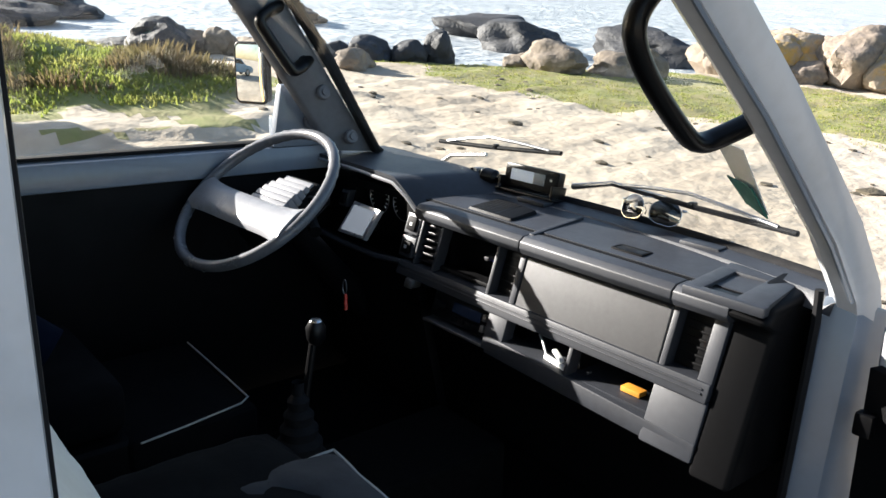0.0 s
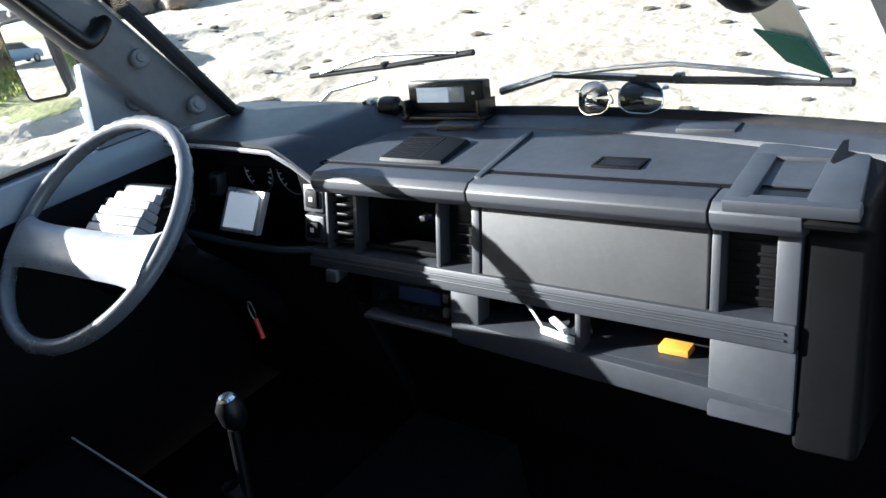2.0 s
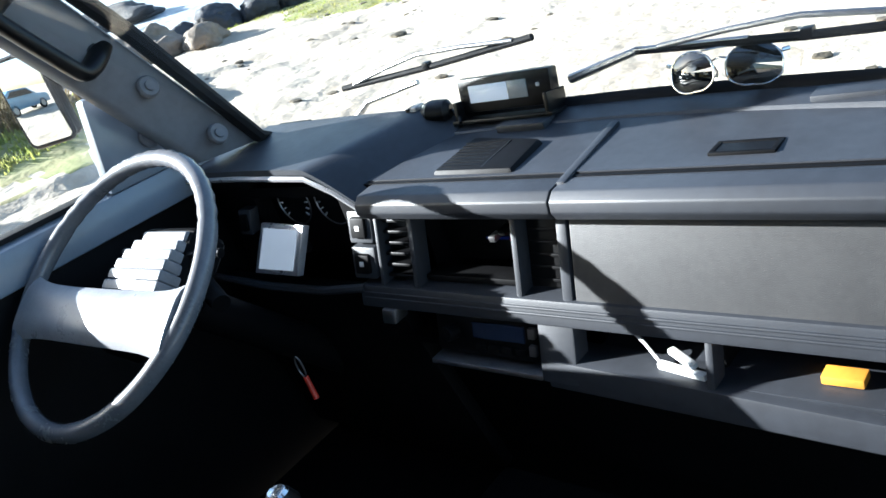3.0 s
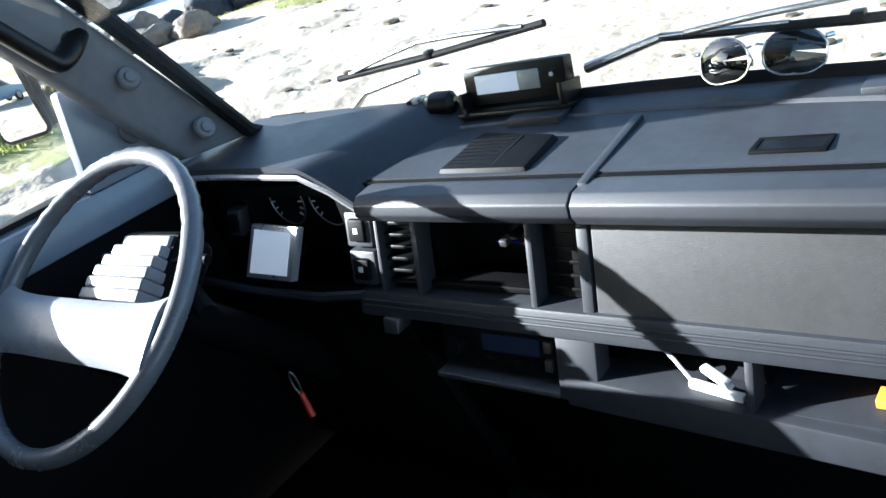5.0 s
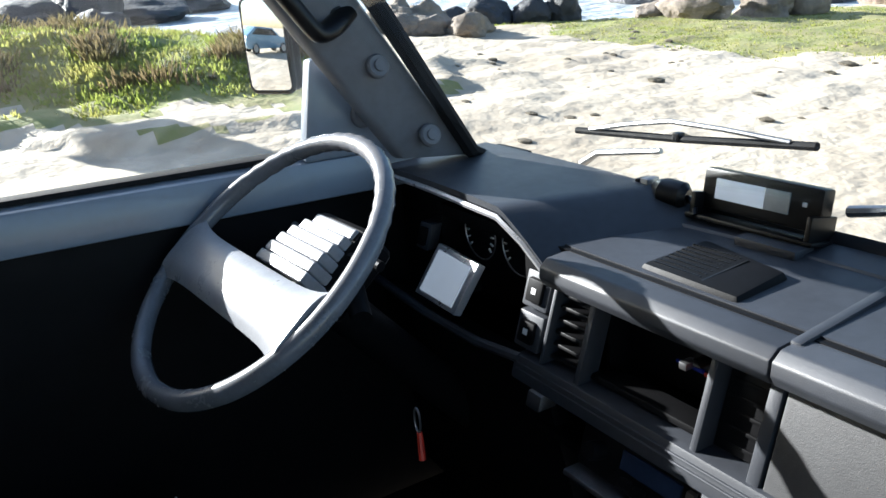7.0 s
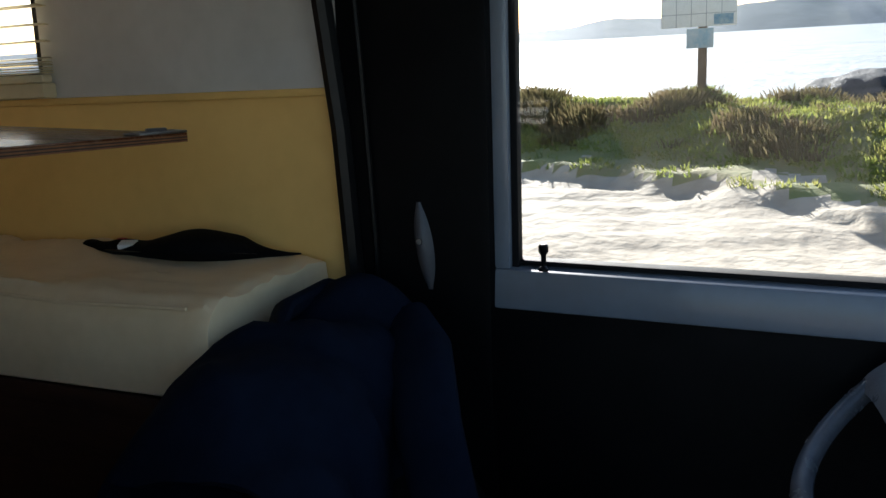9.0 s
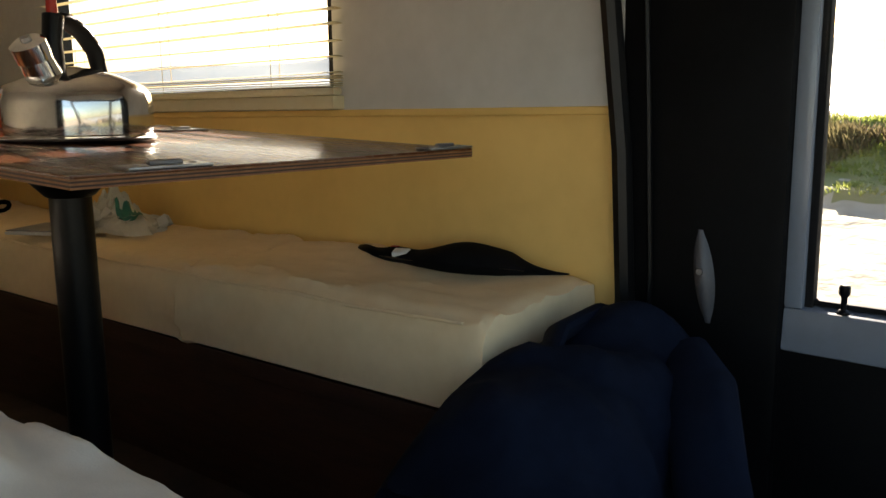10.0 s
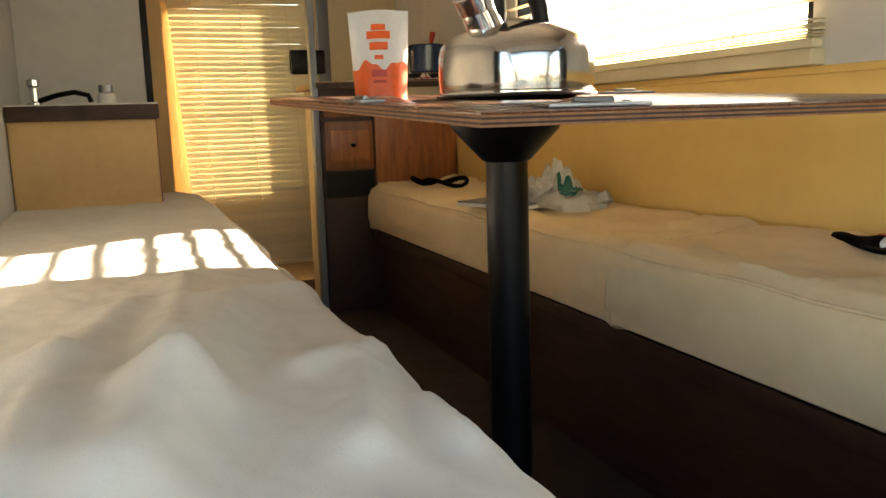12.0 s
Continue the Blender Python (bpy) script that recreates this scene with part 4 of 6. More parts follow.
    # driver's mirror outside
    mi = thing("door_mirror", "black outside mirror on a bracket by the driver's window", "mirror", (-0.86, -0.1, 1.27))
    mm = pose(-0.868, -0.150, 1.442, 90, 0, 30)
    part("housing", moved(box(-0.048, 0.048, -0.082, 0.082, -0.035, -0.004, 0.014, 3), mm), BLACK, mi)
    part("mirror_glass", moved(sheet(lambda u, v: (0.045 * (2 * u - 1), 0.078 * (2 * v - 1), 0.0045 - ((0.045 * (2 * u - 1)) ** 2 + (0.078 * (2 * v - 1)) ** 2) / 1.8), 24, 32, None, -0.004), mm), MIRROR, mi, "slightly bulging mirror glass")
    corner = [(0.034 * sx + 0.014 * math.cos(q), 0.067 * sy + 0.014 * math.sin(q)) for sx, sy, q0 in ((1, 1, 0), (-1, 1, 1), (-1, -1, 2), (1, -1, 3)) for q in [(q0 + k / 4) * math.pi / 2 for k in range(5)]]
    part("mirror_rim", tube([mm @ Vector((cx, cy, 0.0)) for cx, cy in corner], 0.0055, 8, True), BLACK, mi)
    part("bracket", tube([(-0.80, -0.05, 1.29), (-0.82, -0.06, 1.33), (-0.825, -0.07, 1.40), (-0.83, -0.085, 1.46), (-0.835, -0.095, 1.52)], 0.013, 10), BLACK, mi)
    part("bracket_foot", box(-0.84, -0.80, -0.12, -0.02, 1.24, 1.33, 0.012), GREYPAINT, mi)
    # things in the shelves
    w = thing("charging_cable", "white plug and cable lying in the open shelf", "cable", (0.24, -0.02, 0.926))
    part("plug", hexa([(0.205, -0.045, 0.930), (0.272, -0.055, 0.928), (0.274, -0.045, 0.928), (0.207, -0.035, 0.930), (0.205, -0.045, 0.940), (0.272, -0.055, 0.937), (0.274, -0.045, 0.937), (0.207, -0.035, 0.940)], 0.003), PAPER, w)
    part("cable", tube([(0.21, -0.04, 0.936), (0.18, -0.02, 0.950), (0.15, 0.0, 0.955), (0.13, 0.03, 0.940), (0.17, 0.05, 0.930)], 0.0025, 8), DIAL, w)
    part("plug", hexa([(0.215, -0.03, 0.944), (0.255, -0.05, 0.938), (0.26, -0.04, 0.938), (0.22, -0.02, 0.944), (0.215, -0.03, 0.952), (0.255, -0.05, 0.946), (0.26, -0.04, 0.946), (0.22, -0.02, 0.952)], 0.003), PAPER, w)
    y = thing("card_box", "small orange card box lying in the open shelf", "box", (0.42, -0.02, 0.926))
    part("carton", box(0.395, 0.440, -0.028, -0.004, 0.927, 0.938, 0.002), GOLD, y)
    # gear lever
    gl = thing("gear_lever", "black gear lever with a chromed knob cap and rubber boot", "gear lever", (0.0, -0.5, 0.55))
    part("stick", tube([(0, -0.53, 0.62), (0.0, -0.50, 0.86), (0, -0.475, 1.0)], 0.008, 10), BLACK, gl)
    part("knob", moved(lathe([(0, 0.026), (0.013, 0.024), (0.020, 0.010), (0.018, -0.012), (0.010, -0.024), (0, -0.026)], (0, 0, 0), 20), pose(0, -0.468, 1.022)), BLACK, gl)
    part("knob_cap", moved(lathe([(0, 0.0285), (0.010, 0.0275), (0.013, 0.0235)], (0, 0, 0), 20), pose(0, -0.468, 1.022)), CHROME, gl, "chromed cap")
    boot = [(0.075, 0.0)]
    for i in range(7):
        r = 0.070 - 0.008 * i
        boot += [(r, 0.012 + 0.03 * i), (r - 0.010, 0.024 + 0.03 * i)]
    part("boot", lathe(boot + [(0.012, 0.23)], (0.0, -0.51, 0.70), 28), RUBBER, gl)
    part("tunnel", box(-0.12, 0.12, -0.8, -0.05, 0.55, 0.70, 0.02, 3), CARPET, gl)
    bc = thing("bottle_cap", "blue plastic bottle cap on the cab floor", "cap", (0.09, -0.46, 0.70))
    part("cap", lathe([(0, 0.016), (0.017, 0.016), (0.019, 0.013), (0.019, 0.0)], (0.09, -0.46, 0.70), 24), BLUE, bc)
    # passenger's folding seat with a piped cushion
    ps = thing("passenger_seat", "dark cab seat with a pale-piped black cushion", "seat", (0.45, -0.85, 0.55))
    part("seat_box", box(0.22, 0.68, -1.10, -0.74, 0.55, 0.84, 0.02, 3), DASH_DARK_SHADE, ps)
    def pad(u, v):
        x, y = 0.22 + 0.46 * u, -1.10 + 0.39 * v
        edge = min(u, 1 - u, v, 1 - v)
        return (x, y, 0.872 + 0.055 * min(1, edge * 7) ** 0.5 + 0.008 * wobble(x, y, 1, 9) - 0.012 * math.exp(-((u - 0.5) ** 2 + (v - 0.5) ** 2) * 60))
    part("seat_pad", sheet(pad, 24, 24, None, -0.08), BLACKCLOTH, ps)
    part("piping", tube([(0.23, -1.09, 0.887), (0.67, -1.09, 0.887), (0.67, -0.715, 0.887), (0.23, -0.715, 0.887)], 0.004, 8, True), PIPING, ps, "pale cord piping")
    cu = thing("seat_cushion", "loose black tufted cushion with pale piping", "cushion", (0.45, -0.80, 0.93))
    def pillow(u, v, top=1):
        x, y = 0.315 + 0.27 * u, -0.91 + 0.285 * v - 0.02 * u
        e = (math.sin(u * math.pi) * math.sin(v * math.pi)) ** 0.45
        return (x, y, 0.968 + top * (0.042 * e - 0.030 * math.exp(-((u - 0.5) ** 2 + (v - 0.5) ** 2) * 70)) + 0.004 * wobble(x, y, 3, 14) + 0.005 * top * e * math.sin(4 * math.atan2(v - 0.5, u - 0.5)) ** 2)
    pillow_bm = sheet(lambda u, v: pillow(u, v), 16, 16)
    part("cover", sheet(lambda u, v: pillow(u, v, -1), 16, 16, pillow_bm), material("charcoal_cloth", (0.03, 0.03, 0.033), 0.9, bump=0.4, bump_scale=400), cu)
    part("piping", tube([pillow(u, v, 0) for u, v in [(i / 10, 0) for i in range(10)] + [(1, i / 10) for i in range(10)] + [(1 - i / 10, 1) for i in range(10)] + [(0, 1 - i / 10) for i in range(10)]], 0.003, 6, True), PIPING, cu, "pale cord piping")
    gc = thing("folded_cloth", "folded grey woven cloth on the seat", "cloth", (0.53, -0.80, 0.935))
    part("cloth", sheet(lambda u, v: (0.50 + 0.16 * u, -0.97 + 0.25 * v, 0.945 + 0.014 * (1 - u) + 0.008 * wobble(u, v, 2, 4)), 14, 14, None, -0.012), GREYCLOTH, gc)
    # driver's seat with a jacket thrown over it
    ds = thing("driver_seat", "dark cloth driver's seat", "seat", (-0.42, -0.85, 0.55))
    part("seat_box", box(-0.62, -0.20, -1.0, -0.76, 0.55, 0.80, 0.02, 3), DASH_DARK_SHADE, ds)
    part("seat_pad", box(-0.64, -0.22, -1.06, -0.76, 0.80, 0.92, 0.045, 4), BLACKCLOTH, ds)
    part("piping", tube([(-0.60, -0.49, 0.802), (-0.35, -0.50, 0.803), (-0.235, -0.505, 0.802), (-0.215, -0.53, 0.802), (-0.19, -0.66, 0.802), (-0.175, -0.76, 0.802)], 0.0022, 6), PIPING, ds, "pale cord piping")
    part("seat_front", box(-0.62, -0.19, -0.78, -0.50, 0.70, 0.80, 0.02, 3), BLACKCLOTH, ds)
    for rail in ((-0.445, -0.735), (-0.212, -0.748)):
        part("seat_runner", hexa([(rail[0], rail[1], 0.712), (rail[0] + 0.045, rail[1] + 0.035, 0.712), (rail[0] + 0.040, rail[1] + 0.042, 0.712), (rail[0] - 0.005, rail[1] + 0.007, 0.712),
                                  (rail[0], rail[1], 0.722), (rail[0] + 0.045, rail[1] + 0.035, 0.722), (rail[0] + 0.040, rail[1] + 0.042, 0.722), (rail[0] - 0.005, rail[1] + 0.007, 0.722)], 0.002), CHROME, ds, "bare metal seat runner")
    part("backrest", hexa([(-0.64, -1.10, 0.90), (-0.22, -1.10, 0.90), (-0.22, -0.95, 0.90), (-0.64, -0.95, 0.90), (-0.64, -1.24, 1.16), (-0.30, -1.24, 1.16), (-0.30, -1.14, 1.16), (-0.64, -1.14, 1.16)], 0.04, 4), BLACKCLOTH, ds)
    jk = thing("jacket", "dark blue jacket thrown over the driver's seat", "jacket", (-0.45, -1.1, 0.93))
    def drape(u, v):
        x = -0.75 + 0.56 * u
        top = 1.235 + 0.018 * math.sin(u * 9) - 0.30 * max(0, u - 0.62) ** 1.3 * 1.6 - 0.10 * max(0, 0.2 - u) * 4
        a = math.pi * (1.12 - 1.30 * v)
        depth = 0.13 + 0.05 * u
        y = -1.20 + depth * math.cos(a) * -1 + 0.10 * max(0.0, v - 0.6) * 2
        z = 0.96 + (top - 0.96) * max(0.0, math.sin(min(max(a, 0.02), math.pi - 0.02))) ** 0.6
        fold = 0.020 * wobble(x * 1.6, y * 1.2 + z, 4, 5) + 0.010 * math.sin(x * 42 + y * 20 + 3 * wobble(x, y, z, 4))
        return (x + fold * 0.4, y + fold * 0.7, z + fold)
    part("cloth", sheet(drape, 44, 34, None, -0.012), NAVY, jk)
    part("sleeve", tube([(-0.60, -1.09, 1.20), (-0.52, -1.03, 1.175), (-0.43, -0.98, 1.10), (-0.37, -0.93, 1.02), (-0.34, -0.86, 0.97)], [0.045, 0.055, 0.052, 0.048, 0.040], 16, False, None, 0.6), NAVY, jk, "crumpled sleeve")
    part("collar", tube([(-0.70, -1.20, 1.215), (-0.60, -1.235, 1.245), (-0.48, -1.235, 1.240), (-0.38, -1.20, 1.205)], [0.018, 0.026, 0.026, 0.018], 12, False, None, 0.6), NAVY, jk, "turned-down collar")
    # seat-belt guide on the pillar, and the lock pin in the sill
    bg = thing("grab_plate", "grey oval handle plate on the dark pillar", "handle", (-0.725, -1.105, 1.30))
    def plate(u, v):
        z = 1.224 + 0.152 * u
        half = 0.017 * math.sin(math.pi * min(max(u, 0.03), 0.97)) ** 0.6
        return (-0.733 + 0.014 * math.sin(u * math.pi) * (1 - (2 * v - 1) ** 2), -1.118 + 0.018 * (1 - u) + half * (2 * v - 1), z)
    part("plate", sheet(plate, 20, 8, None, -0.006), material("grey_handle", (0.08, 0.08, 0.09), 0.45), bg)
    part("screw", moved(lathe([(0, 0.003), (0.005, 0.003), (0.006, 0)], (0, 0, 0), 12), pose(-0.719, -1.112, 1.31, 0, 90, 0)), GALV, bg)
    lp = thing("lock_pin", "black door lock pin standing in the sill", "lock", (-0.757, -0.905, 1.265))
    part("pin", lathe([(0.009, 0.0), (0.009, 0.004), (0.0045, 0.008), (0.0045, 0.026), (0.0085, 0.032), (0.0085, 0.042), (0.006, 0.045), (0, 0.045)], (-0.757, -0.905, 1.262), 16), BLACK, lp)
    # floor mats
    for x0, x1, label in ((-0.64, -0.16, "plain black floor mat before the driver"), (0.16, 0.66, "plain black floor mat before the passenger seat")):
        fm = thing("floor_mat", label, "mat", ((x0 + x1) / 2, -0.3, 0.55), "cab floor mats")
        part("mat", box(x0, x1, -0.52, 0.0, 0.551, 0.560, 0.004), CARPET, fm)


small_cab_things()


# ---- living space: things ----
def crease(x, y, k):
    """Folds and wrinkles of a loose cotton cover."""
    w = 0.010 * wobble(x, y, k, 3.2) + 0.006 * wobble(x * 1.4, y * 0.8, k + 5, 9)
    ridge = abs(math.sin(7.5 * (x * 0.9 + y * 0.45) + 2.6 * wobble(x, y, k + 2, 1.7)))
    fine = math.exp(-(wobble(x * 0.9, y * 0.7, k + 9, 5) * 6) ** 2) if k < 10 else 0.0
    return w + 0.012 * (1 - ridge) ** 3 + 0.003 * fine


def bench():
    c = thing("bench_cushion", "long cream cotton-covered bench cushion, creased", "cushion", (-0.56, -2.5, 1.135))
    y_end, y_front, top = -3.62, -1.30, 1.272
    def cover(y0, y1, seed):
        prof = [(-0.728, 1.14), (-0.728, 1.24), (-0.722, 1.277), (-0.70, 1.283), (-0.62, 1.276), (-0.54, 1.272), (-0.47, 1.272), (-0.415, 1.268), (-0.392, 1.255), (-0.383, 1.235), (-0.378, 1.175), (-0.382, 1.124), (-0.40, 1.114)]
        xs = []
        for (ax, az), (bx, bz) in zip(prof, prof[1:]):
            for k in range(4):
                xs.append((ax + (bx - ax) * k / 4, az + (bz - az) * k / 4))
        xs.append(prof[-1])
        n = max(8, int((y1 - y0) / 0.014))
        def f(u, v):
            x, z = xs[round(u * (len(xs) - 1))]
            y = y0 + (y1 - y0) * v
            end = min(v, 1 - v) * (y1 - y0)
            pull = 0.007 * max(0.0, 1 - end / 0.03) ** 2
            w = (crease(x * 2, y, seed) + 0.006 * max(0.0, 1 - abs(math.sin(16 * (x * 1.6 + 0.6 * y) + 3 * wobble(x, y, seed, 2))) * 2.5) * math.exp(-((y + 2.1) / 0.45) ** 2)) if z > 1.15 else 0
            side = z < 1.25 and x > -0.5
            return (x + (w * 0.5 if side else 0), y, z + (0 if side else w * 0.8) - pull)
        bm = sheet(f, len(xs) - 1, n)
        for side in (0, 1):
            edge = [v for v in bm.verts if abs(v.co.y - (y0, y1)[side]) < 1e-5]
            ring = sorted(edge, key=lambda v: math.atan2(v.co.z - 1.2, v.co.x + 0.56))
            bm.faces.new(ring)
        return bm
    part("cushion", cover(-2.039, y_front, 1.0), SHEET2, c)
    part("cushion", cover(y_end, -2.042, 7.0), SHEET2, c)
    part("seam", tube([(-0.388, y_end + 0.02 + 0.119 * i, 1.258 + 0.003 * math.sin(i * 2.1)) for i in range(20)], 0.003, 6), SHEET2, c, "stitched edge seam")
    b = thing("storage_bench", "varnished wooden bench box, its front darkened as shade", "bench", (-0.56, -2.5, 0.82))
    # front, rail and lid take the darkened wood, so their shade is painted
    part("front_panel", box(-0.43, -0.41, y_end, y_front - 0.02, 0.82, 1.12, 0.003), WOOD_DARK_SHADE, b)
    part("top_rail", box(-0.44, -0.395, y_end, y_front - 0.01, 1.075, 1.112, 0.005), WOOD_DARK_SHADE, b)
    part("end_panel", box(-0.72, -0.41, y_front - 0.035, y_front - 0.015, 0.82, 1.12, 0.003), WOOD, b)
    part("lid_board", box(-0.728, -0.42, y_end, y_front - 0.01, 1.118, 1.134), WOOD_DARK_SHADE, b)


# ridges of the loose sheet: from x, y to x, y, height, width
FOLDS = [(0.438, -1.314, 0.395, -1.446, 0.040, 0.032),
         (0.395, -1.446, 0.320, -1.802, 0.036, 0.030),
         (0.272, -1.524, 0.164, -1.615, 0.016, 0.018),
         (0.277, -1.328, 0.231, -1.513, 0.018, 0.016),
         (0.501, -1.558, 0.434, -1.847, 0.020, 0.030),
         (0.201, -1.410, 0.200, -1.326, 0.012, 0.014),
         (0.509, -1.348, 0.488, -1.569, 0.024, 0.030),
         (0.274, -1.905, 0.180, -1.939, 0.014, 0.022),
         (0.399, -1.619, 0.354, -2.039, 0.016, 0.020)]


def bed():
    b = thing("bed_box", "wooden box under the single bed", "bed", (0.46, -2.4, 0.82))
    # shade of the aisle side is put into the wood colour
    part("front_panel", box(0.195, 0.215, -3.70, -1.20, 0.82, 1.10, 0.003), WOOD_DARK_SHADE, b)
    part("lid_board", box(0.185, 0.728, -3.70, -1.19, 1.10, 1.12), WOOD_DARK_SHADE, b)
    part("end_panel", box(0.215, 0.728, -1.215, -1.195, 0.82, 1.10, 0.003), WOOD, b)
    m = thing("mattress", "single mattress under a loose white cotton sheet", "mattress", (0.46, -2.4, 1.12))
    part("core", box(0.20, 0.725, -3.69, -1.07, 1.12, 1.225, 0.03, 3), SHEET, m)
    def cover(u, v):
        y = -3.70 + 2.68 * v
        s = u * 0.80
        edge = 0.168 + 0.012 * wobble(0, y, 3, 2.2)
        if s < 0.20:
            x, z = edge - 0.012 * math.sin(s * 15), 1.062 + s
            w = 0.012 * wobble(s, y * 2, 4, 3)
            x -= w
        else:
            k = s - 0.20
            x, z = edge + (0.728 - edge) * k / 0.60, 1.262 + 0.010 * min(1, k / 0.12)
            z += crease(x * 0.7, y * 0.6, 11) * 0.32 * min(1, k * 9 + 0.25)
            z += 0.0020 * math.exp(-(wobble(x * 1.3, y * 0.8, 21, 5.0) * 7) ** 2) + 0.0012 * math.exp(-(wobble(x * 1.6 + y, y * 0.6, 27, 9.0) * 8) ** 2)
            for ax, ay, bx, by, h, wide in FOLDS:
                dx, dy = bx - ax, by - ay
                q = max(0.0, min(1.0, ((x - ax) * dx + (y - ay) * dy) / (dx * dx + dy * dy)))
                px, py = x - ax - q * dx, y - ay - q * dy
                d = math.hypot(px, py)
                steep = 1.05 - 0.35 * math.tanh((px * dy - py * dx) / math.hypot(dx, dy) / 0.025)
                z += 0.95 * h * math.exp(1.0 - math.sqrt((d / (1.15 * wide * steep)) ** 2 * 1.8 + 1.0))
        if v > 0.97:
            z -= (v - 0.97) * 4.5 * (1 if s >= 0.2 else 0.2)
        rounded = max(0.0, 1 - abs(s - 0.20) / 0.035)
        return (x + 0.012 * rounded, y, z - 0.014 * rounded)
    part("sheet", sheet(cover, 100, 250, None, -0.003), SHEET, m)


def dinette_table():
    # rises slightly towards the rear
    slope = math.degrees(math.atan(0.042))
    x0, x1, y0, y1, z = -0.505, 0.150, -2.42, -1.405, 1.510
    m = Matrix.Translation((0, y1, z)) @ pose(0, 0, 0, -slope, 0, 0)
    t = thing("dinette_table", "dark varnished plywood table on one black leg", "table", (-0.13, -1.98, 0.82))
    L = y1 - y0
    top = part("tabletop", moved(box(x0, x1, -L, 0, -0.0035, 0, 0.0012), m), TABLE, t)
    for i in range(5):
        z1 = -0.0035 - 0.0021 * i
        part("ply_layer", moved(box(x0, x1, -L, 0, z1 - 0.0021, z1 - 0.0001), m), PLY if i % 2 == 0 else PLY_DARK, top)
    def hinge(hx, hy, along):
        a, b = (0.052, 0.016) if along else (0.016, 0.052)
        h = part("hinge_plate", moved(box(hx - a, hx + a, hy - b, hy + b, 0.0002, 0.004, 0.0015), m), GALV, t, "worn metal hinge plate")
        part("barrel", moved(tube([(hx - (0 if not along else 0.02), hy - 0.02 * (not along), 0.005), (hx + (0 if not along else 0.02), hy + 0.02 * (not along), 0.005)], 0.004, 8), m), GALV, h)
        for sx in (-1, 1):
            part("screw", moved(lathe([(0, 0.0055), (0.004, 0.005), (0.005, 0.0035)], (hx + sx * (0.035 if along else 0), hy + sx * (0 if along else 0.035), 0), 10), m), GALV, h)
    hinge(0.035, -0.017, True)
    hinge(-0.455, -0.017, True)
    hinge(0.132, -0.42, False)
    hinge(-0.40, -0.62, True)
    part("flange", lathe([(0.03, -0.075), (0.04, -0.07), (0.085, -0.022), (0.095, -0.0)], (-0.150, -1.985, 1.505), 28), BLACK, t, "black steel flange")
    part("leg", lathe([(0.035, 0.0), (0.034, 0.62)], (-0.150, -1.985, 0.82), 28), BLACK, t)
    part("floor_socket", lathe([(0.09, 0.0), (0.085, 0.012), (0.036, 0.02)], (-0.150, -1.985, 0.82), 28), BLACK, t)
    return m


def kettle(at):
    k = thing("kettle", "polished steel whistling kettle with a black handle", "kettle", at)
    body = [(0, 0.0), (0.096, 0.0), (0.101, 0.002), (0.101, 0.006), (0.0975, 0.008), (0.099, 0.02), (0.0985, 0.05), (0.096, 0.064), (0.088, 0.074), (0.060, 0.087), (0.030, 0.096), (0.012, 0.100), (0, 0.101)]
    body = [(r * 1.13, z * 1.10) for r, z in body]
    part("body", lathe(body, at, 64), STEEL, k)
    part("base_rim", lathe([(0.113, 0.0), (0.116, 0.003), (0.113, 0.006)], at, 48), GALV, k)
    way = Vector((0.72, 0.30, 0)).normalized() * 1.12
    up = Vector((0, 0, 1.10))
    p = Vector(at)
    part("spout", tube([p + way * 0.050 + up * 0.076, p + way * 0.066 + up * 0.102, p + way * 0.072 + up * 0.112], [0.027, 0.024, 0.022], 24), STEEL, k)
    cap = part("whistle_cap", tube([p + way * 0.069 + up * 0.106, p + way * 0.074 + up * 0.116, p + way * 0.080 + up * 0.126, p + way * 0.082 + up * 0.129], [0.025, 0.026, 0.026, 0.020], 24), CHROME, k)
    part("whistle_knob", tube([p + way * 0.081 + up * 0.128, p + way * 0.084 + up * 0.133], [0.008, 0.007], 14), GALV, cap)
    h = [p + way * 0.036 + up * 0.088, p + way * 0.036 + up * 0.13, p + way * 0.030 + up * 0.166]
    part("handle_post", tube(h, [0.016, 0.0145, 0.0155], 14), BLACK, k, "black handle post")
    arc = [p + way * 0.030 + up * 0.162, p + way * 0.006 + up * 0.160, p - way * 0.022 + up * 0.148, p - way * 0.046 + up * 0.124, p - way * 0.054 + up * 0.096, p - way * 0.054 + up * 0.086]
    part("handle", tube(arc, [0.011, 0.013, 0.0135, 0.0135, 0.0125, 0.012], 14, False, None, 0.8), BLACK, k, "curved black handle")
    part("trigger", tube([p + way * 0.031 + up * 0.160, p + way * 0.032 + up * 0.188], [0.009, 0.0075], 12), RED, k, "red release button")


